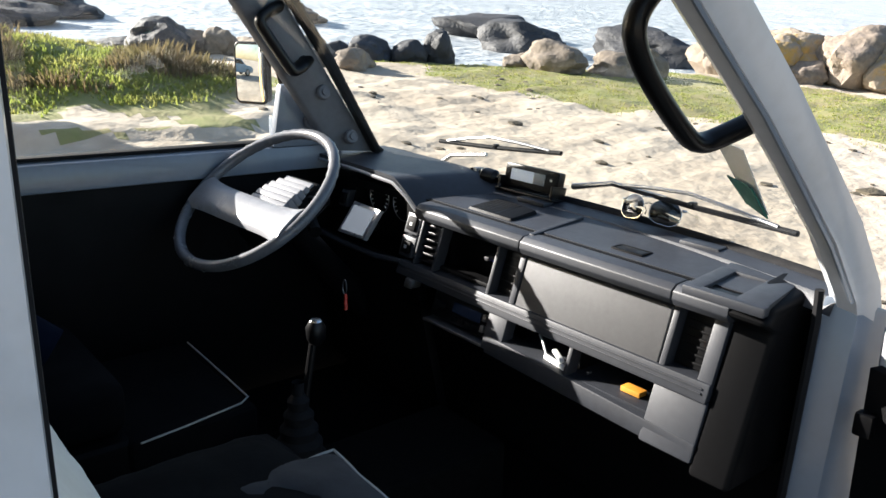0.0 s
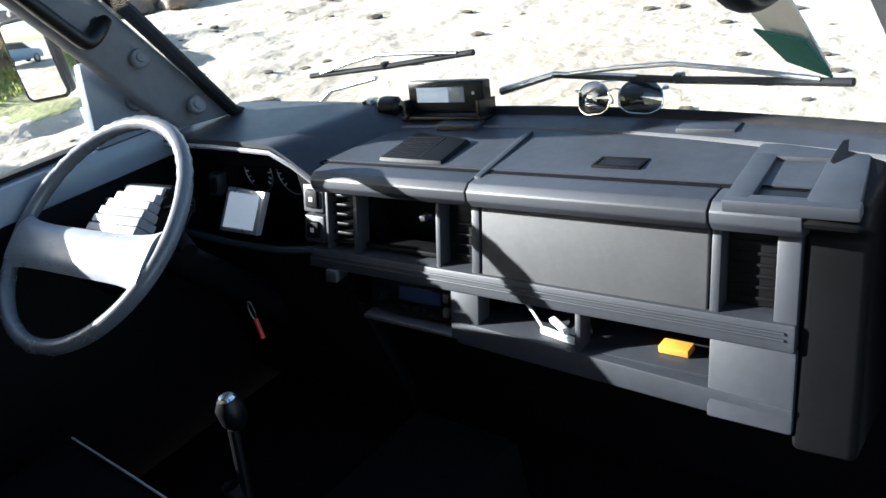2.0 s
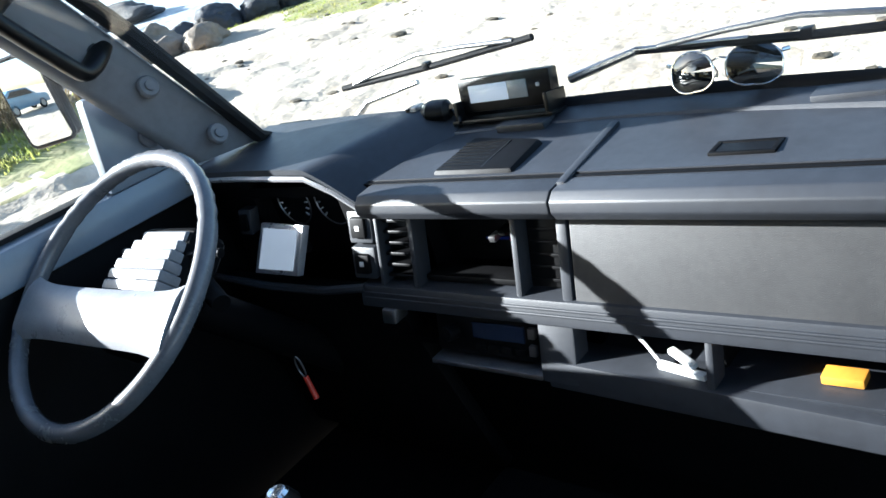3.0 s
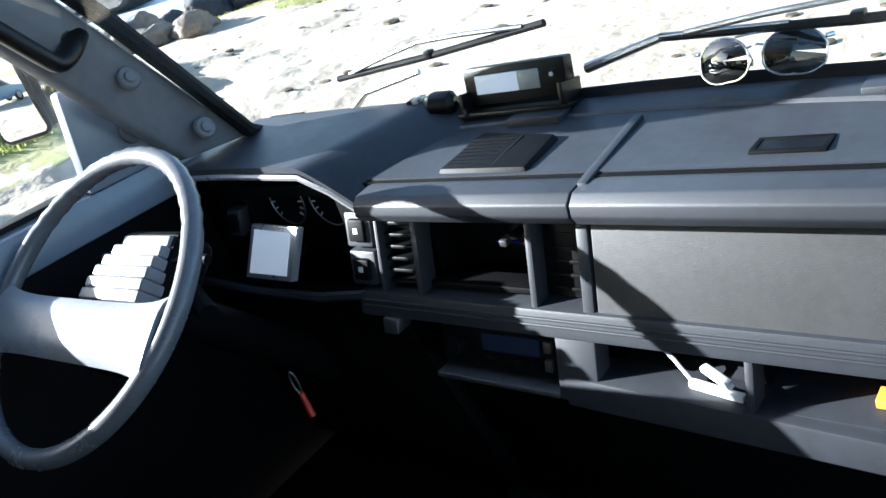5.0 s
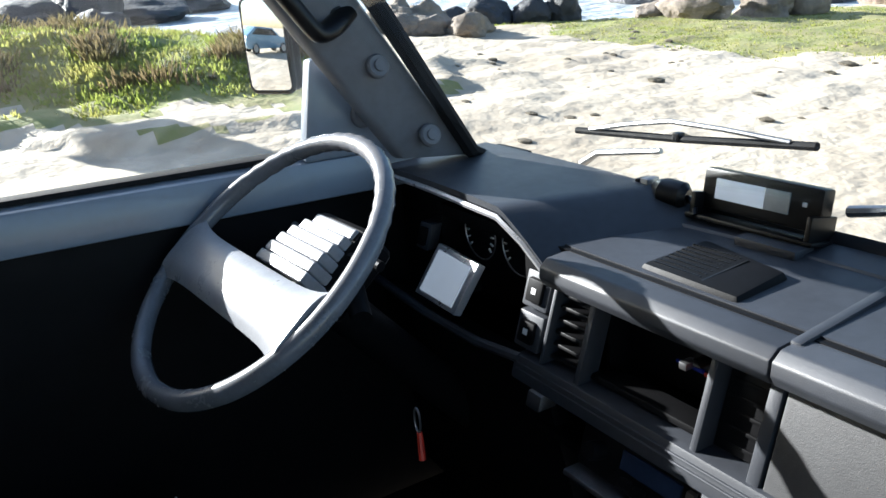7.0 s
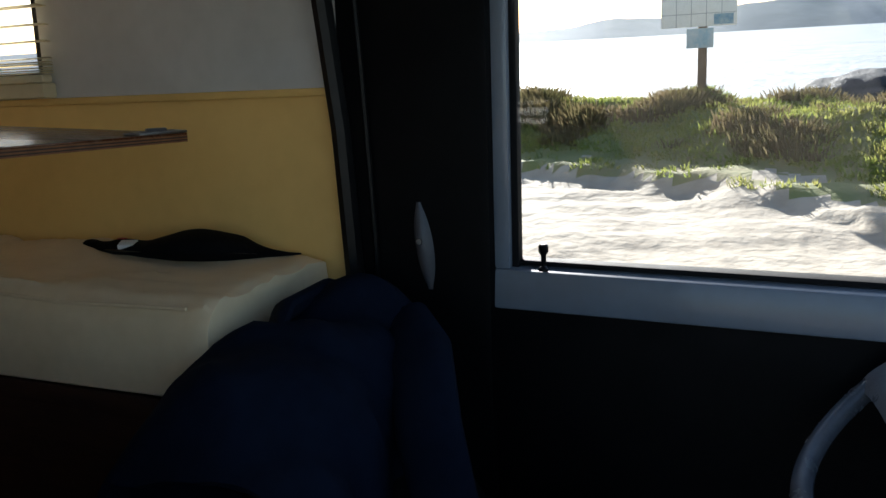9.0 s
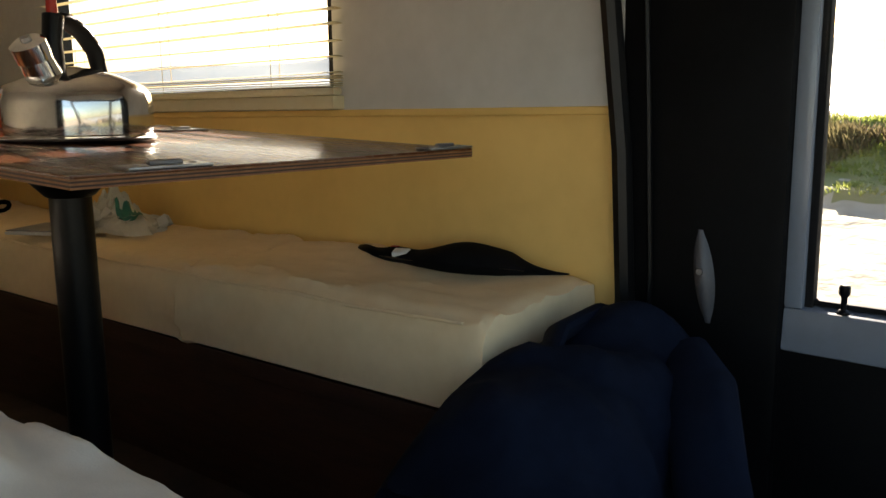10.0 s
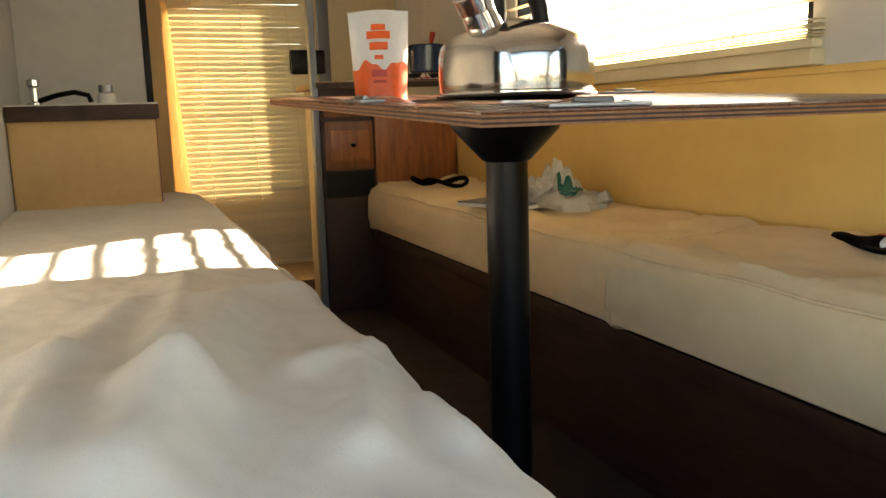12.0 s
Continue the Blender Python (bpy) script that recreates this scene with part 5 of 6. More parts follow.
def pouch(at, turn):
    p = thing("food_pouch", "white and orange stand-up foil pouch", "pouch", at, turn=0)
    m = Matrix.Translation(at) @ pose(0, 0, 0, 0, 0, turn)
    W, H = 0.096, 0.134
    def skin(u, v, front, lift=0.0):
        x = (u - 0.5) * (W * (0.86 + 0.14 * v))
        belly = (0.022 * (1 - v) ** 0.8 + 0.006 * math.sin(v * math.pi)) * (1 - (2 * u - 1) ** 4)
        y = front * (belly + 0.0012 + lift) + 0.002 * wobble(x * 20, v * 3, front, 1)
        z = H * v + 0.002 * math.cos((u - 0.5) * 5) - 0.004 * (abs(2 * u - 1) ** 3) * (v < 0.05)
        return m @ Vector((x, y, z))
    bm = sheet(lambda u, v: skin(u, v, -1), 20, 24)
    part("foil", sheet(lambda u, v: skin(u, v, 1), 20, 24, bm), POUCH, p)
    def low(u, v):
        top = 0.36 + 0.05 * math.sin(u * 11) + 0.02 * math.sin(u * 27)
        return skin(u, v * top, 1, 0.0012)
    part("print_band", sheet(low, 30, 8), ORANGE, p, "orange printed lower half")
    part("print_back", sheet(lambda u, v: skin(u, v * (0.36 + 0.04 * math.sin(u * 9)), -1, 0.0012), 30, 8), ORANGE, p)
    def bar(u0, u1, v0, v1):
        return sheet(lambda a, b: skin(u0 + (u1 - u0) * a, v0 + (v1 - v0) * b, 1, 0.0022), 6, 3)
    for u0, u1, v0, v1 in ((0.38, 0.62, 0.76, 0.83), (0.30, 0.70, 0.66, 0.75), (0.34, 0.66, 0.53, 0.62), (0.42, 0.58, 0.42, 0.47)):
        part("print_bar", bar(u0, u1, v0, v1), ORANGE, p)
    for u0, u1, v0, v1 in ((0.36, 0.64, 0.22, 0.30), (0.38, 0.62, 0.15, 0.18)):
        part("print_bar", bar(u0, u1, v0, v1), RED, p)


def blind(name_label, x, y0, y1, z_top, z_low, pitch, tilt, across, skew=0.0, stack=0):
    """A slatted blind. across: 'y' hangs on the side wall, 'x' on the rear door."""
    at = (x, (y0 + y1) / 2, z_low) if across == "y" else ((y0 + y1) / 2, x, z_low)
    b = thing("slatted_blind", name_label, "blind", at)
    n = int((z_top - z_low) / pitch)
    base = bmesh.new()
    half = (y1 - y0) / 2
    rows = []
    for j in range(5):
        q = (j / 4 - 0.5) * pitch * 1.06
        rows.append([base.verts.new((e * half, q * math.cos(radians(tilt)), q * math.sin(radians(tilt)) + 0.0022 * (1 - (j / 2 - 1) ** 2))) for e in (-1, 1)])
    for a, c in zip(rows, rows[1:]):
        base.faces.new((a[0], a[1], c[1], c[0]))
    bmesh.ops.recalc_face_normals(base, faces=base.faces)
    bmesh.ops.solidify(base, geom=list(base.faces), thickness=0.0008)
    mesh = finish(base, "slat", BLIND)
    rnd = random.Random(5)
    for i in range(n + stack):
        z = z_low + 0.02 + (i * 0.005 if i < stack else stack * 0.005 + (i - stack) * pitch)
        slat = new("slat", mesh)
        slat.parent = b
        dx = skew * (z - z_low)
        if across == "y":
            slat.matrix_local = Matrix.Translation((0, dx, z - z_low)) @ pose(0, 0, 0, rnd.uniform(-2, 2), rnd.uniform(-0.25, 0.25), 90)
        else:
            slat.matrix_local = Matrix.Translation((dx, 0, z - z_low)) @ pose(0, 0, 0, rnd.uniform(-3, 3), rnd.uniform(-0.3, 0.3), 180)
    def bar(a0, a1, c0, c1, z0, z1, bev):
        return box(c0, c1, a0, a1, z0, z1, bev) if across == "y" else box(a0, a1, c0, c1, z0, z1, bev)
    part("bottom_rail", bar(y0, y1, x - 0.013, x + 0.013, z_low, z_low + 0.016, 0.005), BLIND, b)
    part("head_rail", bar(y0 + skew * (z_top - z_low), y1 + skew * (z_top - z_low), x - 0.014, x + 0.014, z_top, z_top + 0.03, 0.003), CREAM, b)
    for k in (0.16, 0.5, 0.84):
        q = y0 + (y1 - y0) * k
        top = q + skew * (z_top - z_low)
        for off in (-0.013, 0.013):
            pts = [(x + off, q, z_low + 0.01), (x + off, top, z_top)] if across == "y" else [(q, x + off, z_low + 0.01), (top, x + off, z_top)]
            part("ladder_cord", tube(pts, 0.0009, 5), CREAM, b)
    return b


def kitchen():
    k = thing("kitchen_unit", "varnished wooden kitchen unit with a drawer and cupboard door", "cabinet", (-0.55, -4.0, 0.82))
    x0, x1, y0, y1, top = -0.728, -0.220, -3.96, -3.625, 1.615
    part("body", box(x0, x1 - 0.02, y0, y1 - 0.02, 0.82, top), CREAM, k)
    # side and foot panels in the darkened wood, as shade low in the unit
    part("side_panel", box(-0.420, x1 - 0.002, y1 - 0.02, y1, 0.82, top, 0.003), WOOD_DARK_SHADE, k)
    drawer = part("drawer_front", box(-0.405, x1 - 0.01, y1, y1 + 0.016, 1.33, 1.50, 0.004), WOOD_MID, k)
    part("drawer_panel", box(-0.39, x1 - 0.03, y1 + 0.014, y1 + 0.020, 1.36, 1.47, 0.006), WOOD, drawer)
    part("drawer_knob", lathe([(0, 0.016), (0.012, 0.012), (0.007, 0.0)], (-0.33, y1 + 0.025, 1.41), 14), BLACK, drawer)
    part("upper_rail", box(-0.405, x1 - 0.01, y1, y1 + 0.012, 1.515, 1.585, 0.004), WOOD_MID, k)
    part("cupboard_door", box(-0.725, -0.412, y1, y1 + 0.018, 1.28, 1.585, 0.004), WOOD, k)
    # black strip put in for the shade of the gap below the drawer
    part("gap_shade", box(-0.405, x1 - 0.01, y1 - 0.004, y1 + 0.004, 1.235, 1.325), BLACK, k)
    part("foot_panel", box(-0.420, x1 - 0.005, y1, y1 + 0.004, 0.82, 1.23, 0.002), WOOD_DARK_SHADE, k)
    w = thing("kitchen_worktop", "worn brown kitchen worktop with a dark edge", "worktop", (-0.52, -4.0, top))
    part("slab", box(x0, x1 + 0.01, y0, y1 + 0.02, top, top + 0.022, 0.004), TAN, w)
    part("edge", box(x0, x1 + 0.012, y1 + 0.02, y1 + 0.024, top, top + 0.020, 0.001), WOOD_DARK_SHADE, w)
    h = thing("gas_hob", "flat dark gas hob on the worktop", "hob", (-0.45, -3.80, top + 0.022))
    part("plate", box(-0.71, -0.36, -3.945, -3.67, top + 0.022, top + 0.034, 0.004), GALV, h)
    for hx, hy in ((-0.655, -3.71), (-0.46, -3.86)):
        part("burner", lathe([(0.035, 0.0), (0.035, 0.012), (0.02, 0.016), (0, 0.016)], (hx, hy, top + 0.034), 20), BLACK, h)
    part("pan_rest", box(-0.70, -0.58, -3.715, -3.705, top + 0.034, top + 0.052, 0.002), BLACK, h)
    p = thing("saucepan", "blue enamel saucepan with a long black handle", "saucepan", (-0.655, -3.71, top + 0.05))
    c = (-0.655, -3.71, top + 0.052)
    part("pan", lathe([(0, 0.002), (0.060, 0.002), (0.066, 0.010), (0.068, 0.098), (0.071, 0.100), (0.069, 0.103), (0.065, 0.100), (0.062, 0.012), (0, 0.006)], c, 40), BLUE_ENAMEL, p)
    part("handle", tube([(-0.588, -3.705, c[2] + 0.090), (-0.54, -3.70, c[2] + 0.098), (-0.47, -3.69, c[2] + 0.108)], [0.010, 0.011, 0.012], 12), BLACK, p, "long black handle")
    s = thing("cooking_spoon", "red cooking spoon standing in the saucepan", "spoon", (-0.665, -3.72, c[2]))
    part("spoon", tube([(-0.665, -3.72, c[2] + 0.02), (-0.672, -3.71, c[2] + 0.10), (-0.680, -3.705, c[2] + 0.150)], [0.006, 0.006, 0.011], 10), RED, s)
    t = thing("tea_towel", "crumpled red and white checked tea towel", "towel", (-0.62, -3.64, top + 0.022))
    def rag(u, v):
        x, y = -0.715 + 0.15 * u, -3.665 + 0.07 * v
        return (x, y, top + 0.026 + 0.035 * max(0, 0.4 + wobble(x, y, 8, 16)) * math.sin(u * math.pi) * math.sin(v * math.pi))
    cloth = sheet(rag, 30, 14)
    cloth.faces.ensure_lookup_table()
    for i, f in enumerate(cloth.faces):
        f.material_index = 1 if (i // 14) % 4 == 0 or (i % 14) % 4 == 0 else 0
    part("cloth", cloth, [PAPER, material("red_check", (0.45, 0.06, 0.04), 0.9, scale=30)], t)
    solo("trim_kitchen_post", box(-0.218, -0.196, -3.665, -3.620, 0.82, 2.25, 0.004), GREYPAINT, "grey post at the corner of the kitchen", "trim", (-0.207, -3.64, 0.82), "structure")


def sink_corner():
    s = thing("sink_unit", "tan-fronted sink cabinet with a dark worktop edge", "cabinet", (0.55, -3.75, 0.82))
    x0, x1, y0, y1, top = 0.325, 0.728, -4.2, -3.40, 1.555
    part("body", box(x0, x1, y0, y1 - 0.02, 0.82, top), WOOD, s)
    part("front_board", box(x0 + 0.004, x1, y1 - 0.02, y1, 1.25, top - 0.02, 0.012, 3), TAN, s)
    part("worktop", box(x0 - 0.006, x1, y0, y1 + 0.015, top, top + 0.020, 0.003), GREYWALL, s)
    part("worktop_edge", box(x0 - 0.008, x1, y1 + 0.010, y1 + 0.018, top - 0.028, top + 0.016, 0.004), WOOD_DARK_SHADE, s)
    solo("wall_sink_back", box(0.335, 0.728, -3.86, -3.84, top + 0.02, 2.24), GREYWALL, "pale grey panel behind the sink", "wall", (0.53, -3.85, 1.58), "structure")
    solo("trim_sink_edge", box(0.312, 0.335, -3.87, -3.835, top + 0.02, 2.24, 0.003), BLACK, "dark edge strip of the sink panel", "trim", (0.32, -3.85, 1.58), "structure")
    solo("wall_sink_side", box(0.265, 0.312, -4.28, -3.86, 0.82, 2.24), TAN, "tan wooden partition beside the rear door", "wall", (0.29, -4.1, 0.82), "structure")
    t = thing("tap", "chromed tap with a dark spout by the sink", "tap", (0.66, -3.6, top + 0.02))
    part("pillar", lathe([(0.022, 0.0), (0.022, 0.01), (0.013, 0.016), (0.012, 0.055), (0.018, 0.062), (0.018, 0.080), (0, 0.086)], (0.665, -3.6, top + 0.02), 20), CHROME, t)
    part("spout", tube([(0.655, -3.6, top + 0.035), (0.60, -3.58, top + 0.052), (0.55, -3.57, top + 0.060), (0.512, -3.565, top + 0.050), (0.505, -3.56, top + 0.030)], 0.008, 10), BLACK, t)
    j = thing("soap_jar", "small white jar with a dark lid by the tap", "jar", (0.46, -3.56, top + 0.02))
    part("jar", lathe([(0, 0), (0.027, 0), (0.029, 0.01), (0.026, 0.032), (0.02, 0.036)], (0.46, -3.56, top + 0.02), 24), PAPER, j)
    part("lid", lathe([(0.020, 0.036), (0.022, 0.038), (0.021, 0.060), (0, 0.062)], (0.46, -3.56, top + 0.02), 24), GALV, j)


def bench_clutter():
    b = thing("belt_bag", "flat black belt bag lying against the wall", "bag", (-0.66, -1.6, 1.28))
    def bag(u, v):
        y = -1.86 + 0.52 * u
        w = 0.020 + 0.045 * math.exp(-((u - 0.66) / 0.20) ** 2) + 0.012 * math.exp(-((u - 0.33) / 0.08) ** 2)
        w *= min(1, u * 8 + 0.15, (1 - u) * 5 + 0.05)
        x = -0.705 + 0.10 * math.sin(u * math.pi) ** 0.8 * 0.75
        a = v * math.tau
        return (x + w * math.cos(a) * 0.9, y, 1.282 + w * 0.32 + w * 0.42 * math.sin(a) + 0.003 * wobble(y, a, 2, 7))
    part("pouch", sheet(bag, 40, 14), BLACKCLOTH, b)
    part("buckle", moved(box(-0.012, 0.012, -0.016, 0.016, 0, 0.010, 0.003), pose(-0.618, -1.655, 1.298, 0, 15, 20)), PAPER, b, "pale printed buckle tag")
    part("tab", moved(box(-0.006, 0.006, -0.008, 0.008, 0, 0.008, 0.002), pose(-0.640, -1.690, 1.302)), RED, b, "small red tab")
    m = thing("magazine", "folded magazine lying on the bench", "magazine", (-0.45, -2.66, 1.275))
    part("pages", moved(hexa([(-0.075, -0.11, 0.0), (0.075, -0.11, 0), (0.075, 0.11, 0), (-0.075, 0.11, 0), (-0.072, -0.11, 0.010), (0.075, -0.11, 0.008), (0.075, 0.11, 0.008), (-0.072, 0.11, 0.010)], 0.003), pose(-0.475, -2.66, 1.279, 0, 0, 25)), PAPER, m)
    part("cover", moved(box(-0.073, 0.073, -0.108, 0.108, 0.0095, 0.0115, 0.0005), pose(-0.475, -2.66, 1.279, 0, 0, 25)), GREYPAINT, m)
    g = thing("plastic_bag", "crumpled thin white plastic bag on the bench", "bag", (-0.56, -2.55, 1.28))
    def film(u, v):
        a, t = u * math.tau, v
        c, q = math.cos(a), math.sin(a)
        r = (0.110 * (1 - t) ** 0.6 + 0.004) * (1 + 0.45 * wobble(c, q, t * 2, 1.2))
        fold = abs(wobble(c * 1.5, q * 1.5, t * 3 + 4, 1.9))
        return (-0.585 + r * c * 0.85, -2.62 + r * q * 1.5, 1.280 + 0.075 * t ** 0.8 * (0.6 + 0.9 * fold) + 0.05 * t * math.exp(-((a - 1.2) / 0.7) ** 2))
    part("film", sheet(film, 40, 18), material("thin_white_plastic", (0.80, 0.79, 0.74), 0.22, other=(0.70, 0.70, 0.66), scale=20, through_light=0.45, bump=0.8, bump_scale=45), g)
    part("print", sheet(lambda u, v: tuple(Vector(film(0.15 + 0.10 * u, 0.25 + 0.3 * v)) + Vector((0.003, 0.001, 0.002))), 6, 6), GREEN, g, "green print")
    c = thing("black_strap", "coiled black strap at the end of the bench", "strap", (-0.56, -3.36, 1.28))
    part("strap", tube([(-0.56 + 0.07 * math.cos(a * 1.3), -3.36 + 0.09 * math.sin(a), 1.285 + 0.012 * math.sin(a * 3) + 0.006) for a in np.linspace(0, 7, 30)], 0.007, 8), BLACKCLOTH, c)


bench()
bed()
table_pose = dinette_table()
kettle(tuple(table_pose @ Vector((-0.112, -0.465, 0.001))))
pouch(tuple(table_pose @ Vector((0.030, -0.665, 0.002))), -20)
blind("cream slatted blind half drawn over the side window", -0.705, -3.13, -1.90, 2.04, 1.605, 0.034, 2, "y", 0.0, 5)
blind("cream slatted blind hanging askew on the rear door", -4.262, -0.385, 0.165, 2.10, 0.905, 0.0225, 79, "x", 0.052, 2)
kitchen()
sink_corner()
bench_clutter()


# ---- outdoors ----
RIDGE = [(-12.2, -9.0, 0.60), (-11.7, -5.0, 0.66), (-11.2, -2.6, 0.60), (-10.6, -0.9, 0.66), (-9.9, 0.3, 0.62), (-9.1, 1.3, 0.50), (-8.4, 2.0, 0.34), (-7.7, 2.6, 0.10)]


def bank(x, y):
    """Height of the grassy bank beside the track."""
    best = 0.0
    for (ax, ay, ah), (bx, by, bh) in zip(RIDGE, RIDGE[1:]):
        dx, dy = bx - ax, by - ay
        k = max(0.0, min(1.0, ((x - ax) * dx + (y - ay) * dy) / (dx * dx + dy * dy)))
        d = math.hypot(x - ax - k * dx, y - ay - k * dy)
        rise = ah + (bh - ah) * k
        ragged = d + 0.35 * wobble(x, y, 17, 0.9)
        ledge = 0.15 * min(1.0, rise / 0.4) * max(0.0, min(1.0, (2.55 - ragged) / 0.22))
        best = max(best, (rise - 0.10) * max(0.0, 1 - (d / 1.7) ** 2) ** 1.2 * (1 + 0.45 * wobble(x, y, 2, 0.9)) + ledge)
    return best


def seaward(x, y):
    return -0.90 * x + 0.44 * y


def ground_z(x, y):
    s = seaward(x, y)
    k = max(0.0, min(1.0, (s - 12.5) / 9.0))
    drop = -2.2 * k * k * (3 - 2 * k)
    far = max(0.0, min(1.0, (math.hypot(x, y) - 2) / 6))
    ruts = 0.035 * wobble(x * 0.5 + y * 0.2, y * 0.9 - x * 0.25, 1, 1.1) + 0.025 * wobble(x, y, 6, 3.0)
    tracks = 0.030 * wobble(x * 2.6 + y * 0.5, y * 0.30, 8, 1.0) * max(0.0, min(1.0, (-x - 1.5) / 2)) + 0.05 * max(0.0, wobble(x * 0.7, y * 0.7, 14, 1.0) - 0.15)
    return drop + bank(x, y) + (ruts + tracks) * far


def lawn_edge(x, y):
    """How far a spot lies inside the strip of short grass beyond the track."""
    return y - (7.4 + 0.22 * (x + 8) * (x > -8)) + 0.9 * wobble(x, y, 4, 0.45)


def turfed(x, y):
    if -15 < x < -6 and -11 < y < 5 and bank(x, y) > 0.135 + 0.05 * wobble(x, y, 12, 1.1):
        return True
    return -13 < x < 4 and 6 < y < 17 and 0.15 < lawn_edge(x, y) < 5.5 and seaward(x, y) < 16


def outdoors():
    # one sheet: fine near the van, coarse towards the horizon
    def grow(n, near, far):
        half = [near * i / n for i in range(n + 1)]
        step = near / n
        while half[-1] < far:
            step *= 1.32
            half.append(half[-1] + step)
        return [-h for h in half[:0:-1]] + half
    xs, ys = [v - 5 for v in grow(135, 15, 3200)], [v + 3 for v in grow(135, 15, 3200)]
    bm = bmesh.new()
    rows = [[bm.verts.new((x, y, ground_z(x, y))) for y in ys] for x in xs]
    for i in range(len(xs) - 1):
        for j in range(len(ys) - 1):
            f = bm.faces.new((rows[i][j], rows[i + 1][j], rows[i + 1][j + 1], rows[i][j + 1]))
            f.material_index = 1 if turfed(xs[i], ys[j]) else 0
    solo("ground", bm, [SAND, TURF], "pale sandy track with tyre ruts", "ground", (0, 0, 0), "structure", False)
    w = bmesh.new()
    for a in ((-3200, -3200), (600, -3200), (600, 3200), (-3200, 3200)):
        w.verts.new((a[0], a[1], -1.55))
    w.faces.new(w.verts)
    solo("water", w, SEA, "rippled sea, sun glare in its pale colour", "water", (0, 0, 0), "structure", False)
    rnd = random.Random(3)
    # grass and scrub on the bank, joined as uncountable growth
    def tufts(count, pick, tall, wide, blades):
        b = bmesh.new()
        for _ in range(count):
            x, y, size = pick()
            z = ground_z(x, y) - 0.02
            for _ in range(blades):
                a, r = rnd.uniform(0, math.tau), rnd.uniform(0, wide) * size
                bx, by = x + r * math.cos(a), y + r * math.sin(a)
                h, lean = tall * size * rnd.uniform(0.5, 1.1), rnd.uniform(0, 0.6) * tall * size
                la = a + rnd.uniform(-0.6, 0.6)
                t = 0.012 + 0.010 * rnd.random()
                p = b.verts.new((bx - t * math.sin(a), by + t * math.cos(a), z))
                q = b.verts.new((bx + t * math.sin(a), by - t * math.cos(a), z))
                m1 = b.verts.new((bx + lean * 0.4 * math.cos(la), by + lean * 0.4 * math.sin(la), z + h * 0.65))
                e = b.verts.new((bx + lean * math.cos(la), by + lean * math.sin(la), z + h))
                b.faces.new((p, q, m1))
                b.faces.new((m1, q, e))
        return b
    def on_bank():
        while True:
            x, y = rnd.uniform(-13.5, -7), rnd.uniform(-9, 3.8)
            if bank(x, y) > (0.20 if rnd.random() < 0.9 else 0.13) + 0.14 * wobble(x, y, 12, 1.1):
                return x, y, rnd.uniform(0.6, 1.1)
    tagged(solo("bank_grass", tufts(9000, on_bank, 0.085, 0.16, 10), GRASS, "rough green grass on the bank", "grass", (0, 0, 0), "stuff", False, smooth=False))
    def scrub_spot():
        while True:
            x, y = rnd.uniform(-13, -7.5), rnd.uniform(-9, 3.4)
            if bank(x, y) > 0.26 and wobble(x, y, 9, 0.9) > 0.14:
                return x, y, rnd.uniform(0.6, 1.25) * (0.7 + 1.2 * max(0.0, wobble(x, y, 9, 0.9)))
    solo("bank_scrub", tufts(4200, scrub_spot, 0.14, 0.17, 10), SHRUB, "dry brown scrub on the bank", "scrub", (0, 0, 0), "stuff", False, smooth=False)
    def lawn():
        while True:
            x, y = rnd.uniform(-13, 4), rnd.uniform(6.0, 17)
            edge = lawn_edge(x, y)
            if 0 < edge < 5.5 and seaward(x, y) < 16:
                return x, y, rnd.uniform(0.5, 1.0)
    solo("lawn_grass", tufts(8500, lawn, 0.055, 0.20, 9), GRASS, "short green grass beyond the track", "grass", (0, 0, 0), "stuff", False, smooth=False)
    clods = bmesh.new()
    for _ in range(150):
        x, y = rnd.uniform(-9, 3), rnd.uniform(1.5, 9)
        s = rnd.uniform(0.015, 0.06) * (2 if rnd.random() < 0.06 else 1)
        m = bmesh.new()
        bmesh.ops.create_icosphere(m, subdivisions=1, radius=s)
        for v in m.verts:
            v.co = Vector((v.co.x * 1.3, v.co.y, v.co.z * 0.5)) * (1 + 0.4 * wobble(v.co.x * 30, v.co.y * 30, x, 1)) + Vector((x, y, ground_z(x, y)))
        clods = joined(clods, m)
    solo("sand_clods", clods, EARTH, "scattered clods and pebbles on the sand", "pebbles", (0, 0, 0), "stuff", False)


def rock(x, y, sx, sy, sz, mat, label, seed, sink=0.25, z=None):
    bm = bmesh.new()
    bmesh.ops.create_icosphere(bm, subdivisions=4, radius=1)
    for v in bm.verts:
        p = v.co.copy()
        k = 1 + 0.34 * wobble(p.x, p.y, p.z + seed * 7, 1.0, 3) + 0.10 * abs(wobble(p.x, p.y, p.z + seed, 2.2, 4)) - 0.05
        v.co = Vector((p.x * sx * k, p.y * sy * k, p.z * sz * k))
    base = (ground_z(x, y) if z is None else z) + sz * (1 - 2 * sink)
    bm.transform(Matrix.Translation((x, y, base)))
    solo("boulder", bm, mat, label, "rock", (x, y, base), "", False, "shore boulders")


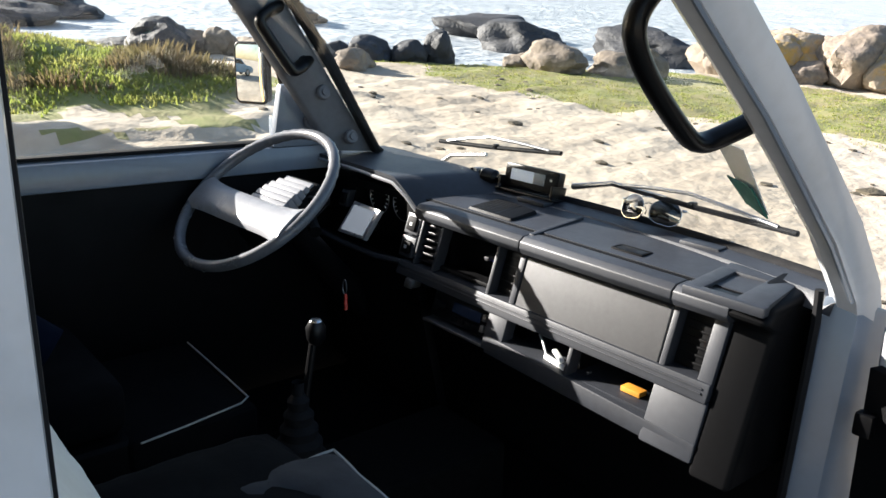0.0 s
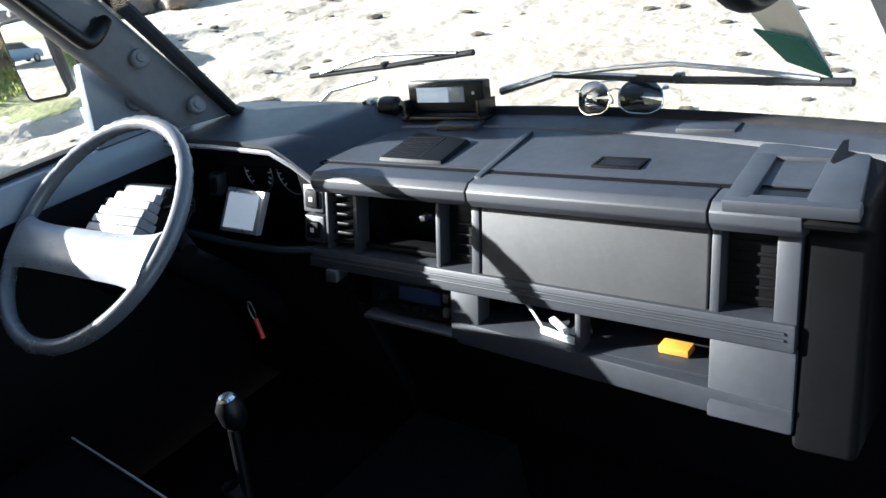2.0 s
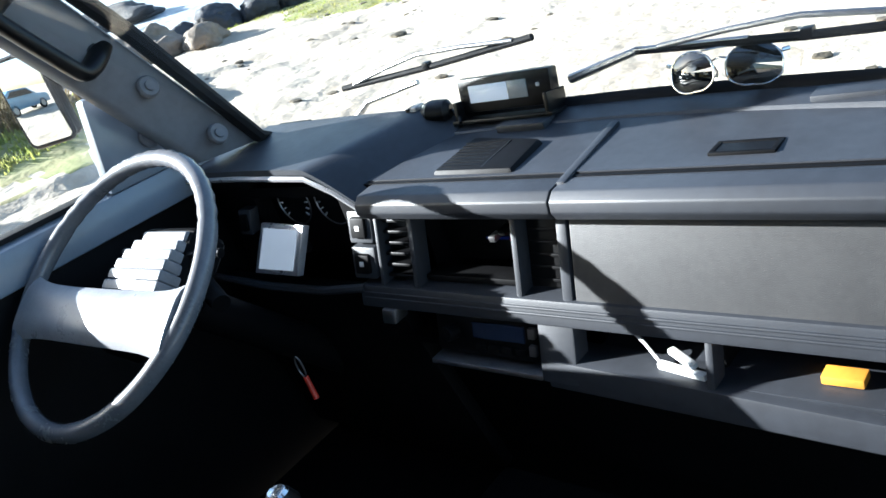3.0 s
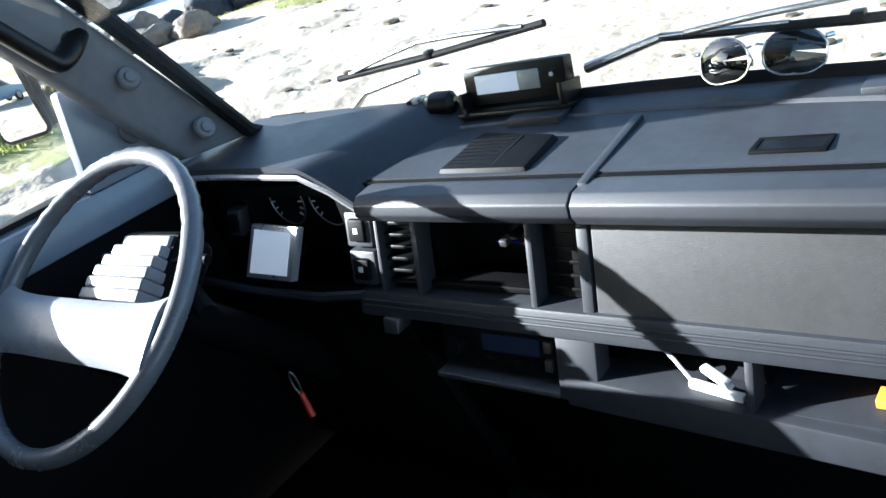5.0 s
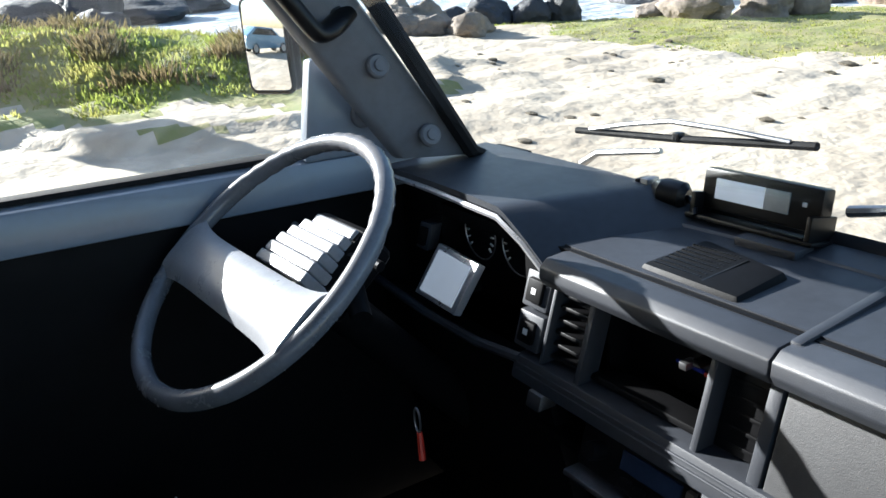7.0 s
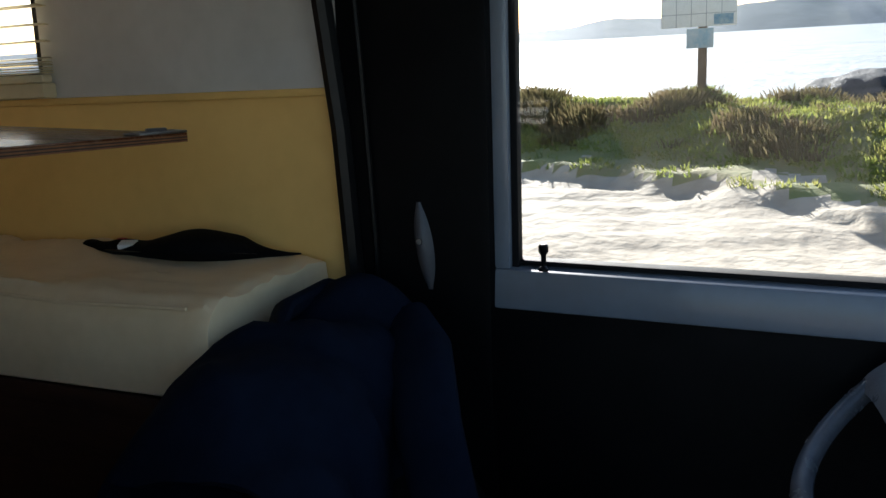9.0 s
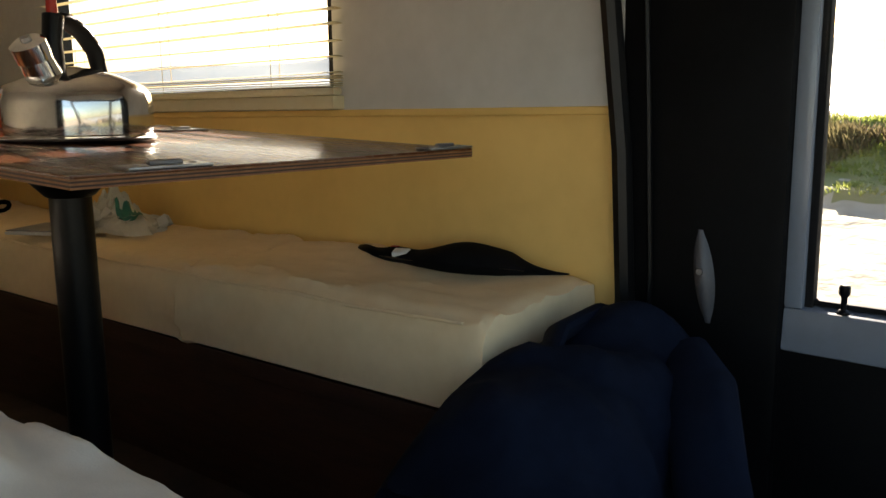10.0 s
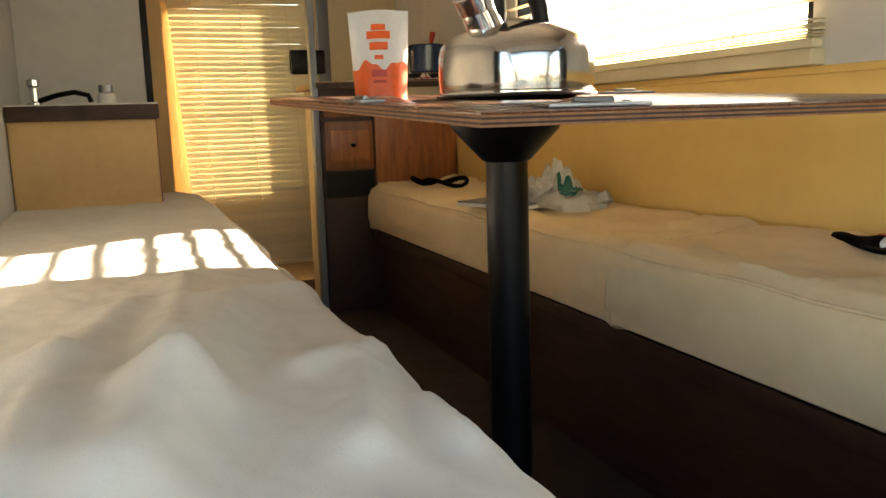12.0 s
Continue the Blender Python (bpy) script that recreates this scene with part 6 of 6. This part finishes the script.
def shore():
    rnd = random.Random(11)
    rock(-12.9, 4.2, 0.60, 0.62, 0.45, DARKROCK, "large smooth rounded granite boulder behind the bank", 1, 0.15, -0.22)
    rock(-14.4, 1.7, 0.50, 0.52, 0.36, DARKROCK, "smooth dark rounded boulder behind the bank", 4, 0.15, -0.12)
    for i in range(16):
        k = i / 15
        rock(-13.2 + 3.0 * k + rnd.uniform(-0.3, 0.3), 4.9 + 1.7 * k + rnd.uniform(-0.5, 0.5), rnd.uniform(0.22, 0.45), rnd.uniform(0.22, 0.4), rnd.uniform(0.16, 0.34), ROCK,
             "weathered granite boulder in a row along the shore", 20 + i)
    for x, y, a, b, c in ((-11.6, 7.6, 0.42, 0.4, 0.34), (-11.2, 8.2, 0.40, 0.36, 0.30), (-10.9, 8.7, 0.32, 0.3, 0.40), (-12.0, 7.1, 0.34, 0.3, 0.24)):
        rock(x, y, a, b, c, DARKROCK, "dark granite boulder at the edge of the beach", x + y)
    for x, y, a, b, c in ((-9.2, 10.0, 0.70, 0.45, 0.36), (-8.5, 10.9, 0.55, 0.42, 0.28), (-9.9, 9.8, 0.30, 0.3, 0.18), (-8.2, 11.4, 0.40, 0.3, 0.34)):
        rock(x, y, a, b, c, ROCK, "pale granite boulder on the grass edge", x * y)
    for i in range(34):
        k = rnd.random()
        x, y = -9.8 + 9.5 * k + rnd.uniform(-0.5, 0.5), 14.0 + 4.5 * k + rnd.uniform(-1.2, 2.4)
        s = rnd.uniform(0.35, 0.95)
        rock(x, y, s * rnd.uniform(0.8, 1.3), s, s * rnd.uniform(0.6, 0.9), LICHEN if rnd.random() < 0.55 else ROCK,
             "big lichen-stained granite boulder in a heap", 60 + i, 0.2, ground_z(x, y) + 0.4 * max(0, y - 15.5 - 4.5 * k))
    for x, y, a, b, c in ((-27, -3.2, 1.6, 1.5, 0.8), (-34, 2.2, 2.6, 2.2, 1.0), (-33, 4.2, 1.5, 1.3, 1.4), (-36, 6.5, 2.4, 2, 0.7), (-31, 0.2, 1.2, 1.4, 0.35), (-40, 9, 3.2, 2.4, 0.8), (-38, 20, 3, 2, 0.7), (-30, 27, 2.6, 2, 0.8),
                          (-24, 24, 2.0, 1.6, 0.9), (-20, 27, 2.4, 1.6, 1.0), (-26, 8, 1.0, 0.9, 0.3)):
        rock(x, y, a, b, c, DARKROCK, "dark wet rock standing in the sea", x - y, 0.35, -1.5)
    # far shore
    def far(u, v):
        a = radians(140 + 110 * u)
        r = 900 + 120 * v
        h = 1.5 * (14 + 10 * wobble(u * 9, 0, 3, 1.0) + 22 * max(0, wobble(u * 5, 4, 1, 1.0))) * (v if v < 0.99 else 1)
        return (r * math.cos(a), r * math.sin(a), -2 + h)
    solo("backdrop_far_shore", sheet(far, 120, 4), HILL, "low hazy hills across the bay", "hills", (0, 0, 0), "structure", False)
    # notice board on a post
    x, y = -11.0, -1.52
    z = ground_z(x, y)
    s = thing("notice_board", "white tiled notice board on a wooden post", "sign", (x, y, z), van=False)
    part("post", box(x - 0.055, x + 0.055, y - 0.055, y + 0.055, z - 0.1, 2.3, 0.008), POST, s)
    part("board", box(x + 0.06, x + 0.09, y - 0.52, y + 0.42, 1.63, 2.35, 0.004), PAPER, s)
    for i in range(5):
        part("panel_joint", box(x + 0.0895, x + 0.092, y - 0.52 + 0.188 * i, y - 0.514 + 0.188 * i, 1.63, 2.35), GREYPAINT, s)
    for i in range(3):
        part("panel_joint", box(x + 0.0895, x + 0.092, y - 0.52, y + 0.42, 1.79 + 0.2 * i, 1.796 + 0.2 * i), GREYPAINT, s)
    part("picture", box(x + 0.0895, x + 0.093, y + 0.14, y + 0.38, 1.65, 1.78), material("blue_picture", (0.08, 0.22, 0.36), 0.5, other=(0.3, 0.4, 0.45), scale=14), s, "small blue picture")
    part("small_notice", box(x + 0.06, x + 0.075, y - 0.20, y + 0.14, 1.36, 1.61, 0.003), material("notice_print", (0.25, 0.40, 0.50), 0.5, other=(0.6, 0.6, 0.58), scale=7), s, "faded blue notice")


def parked_car():
    c = thing("parked_car", "pale blue parked estate car behind the van", "car", (-3.4, -13.5, 0.0), van=False, turn=50)
    x, y = -3.4, -13.5
    prof = [(-2.0, 0.32), (-2.05, 0.62), (-1.85, 0.86), (-1.0, 0.96), (-0.35, 1.40), (1.2, 1.42), (1.85, 1.02), (2.05, 0.9), (2.1, 0.45), (2.0, 0.3)]
    part("body", prism([(x - 0.82, y + a, b) for a, b in prof], (1.64, 0, 0), 0.07, 3), CARPAINT, c)
    for sx in (-0.825, 0.815):
        part("side_window", prism([(x + sx, y - 0.78, 1.0), (x + sx, y - 0.28, 1.33), (x + sx, y + 1.1, 1.34), (x + sx, y + 1.55, 1.02)], (0.012, 0, 0)), CARGLASS, c)
    part("windscreen", prism([(x - 0.70, y - 0.985, 0.99), (x + 0.70, y - 0.985, 0.99), (x + 0.62, y - 0.40, 1.37), (x - 0.62, y - 0.40, 1.37)], (0, -0.02, 0.02)), CARGLASS, c)
    for sx in (-0.80, 0.66):
        for wy in (-1.25, 1.3):
            wheel = part("wheel", tube([(x + sx, y + wy, 0.31), (x + sx + 0.16, y + wy, 0.31)], 0.31, 28), RUBBER, c)
            part("rim", tube([(x + sx - 0.004, y + wy, 0.31), (x + sx + 0.164, y + wy, 0.31)], 0.19, 20), GALV, wheel)
    for sx in (-0.6, 0.6):
        part("headlight", box(x + sx - 0.14, x + sx + 0.14, y - 2.08, y - 1.98, 0.62, 0.74, 0.02), CHROME, c)


outdoors()
shore()
parked_car()
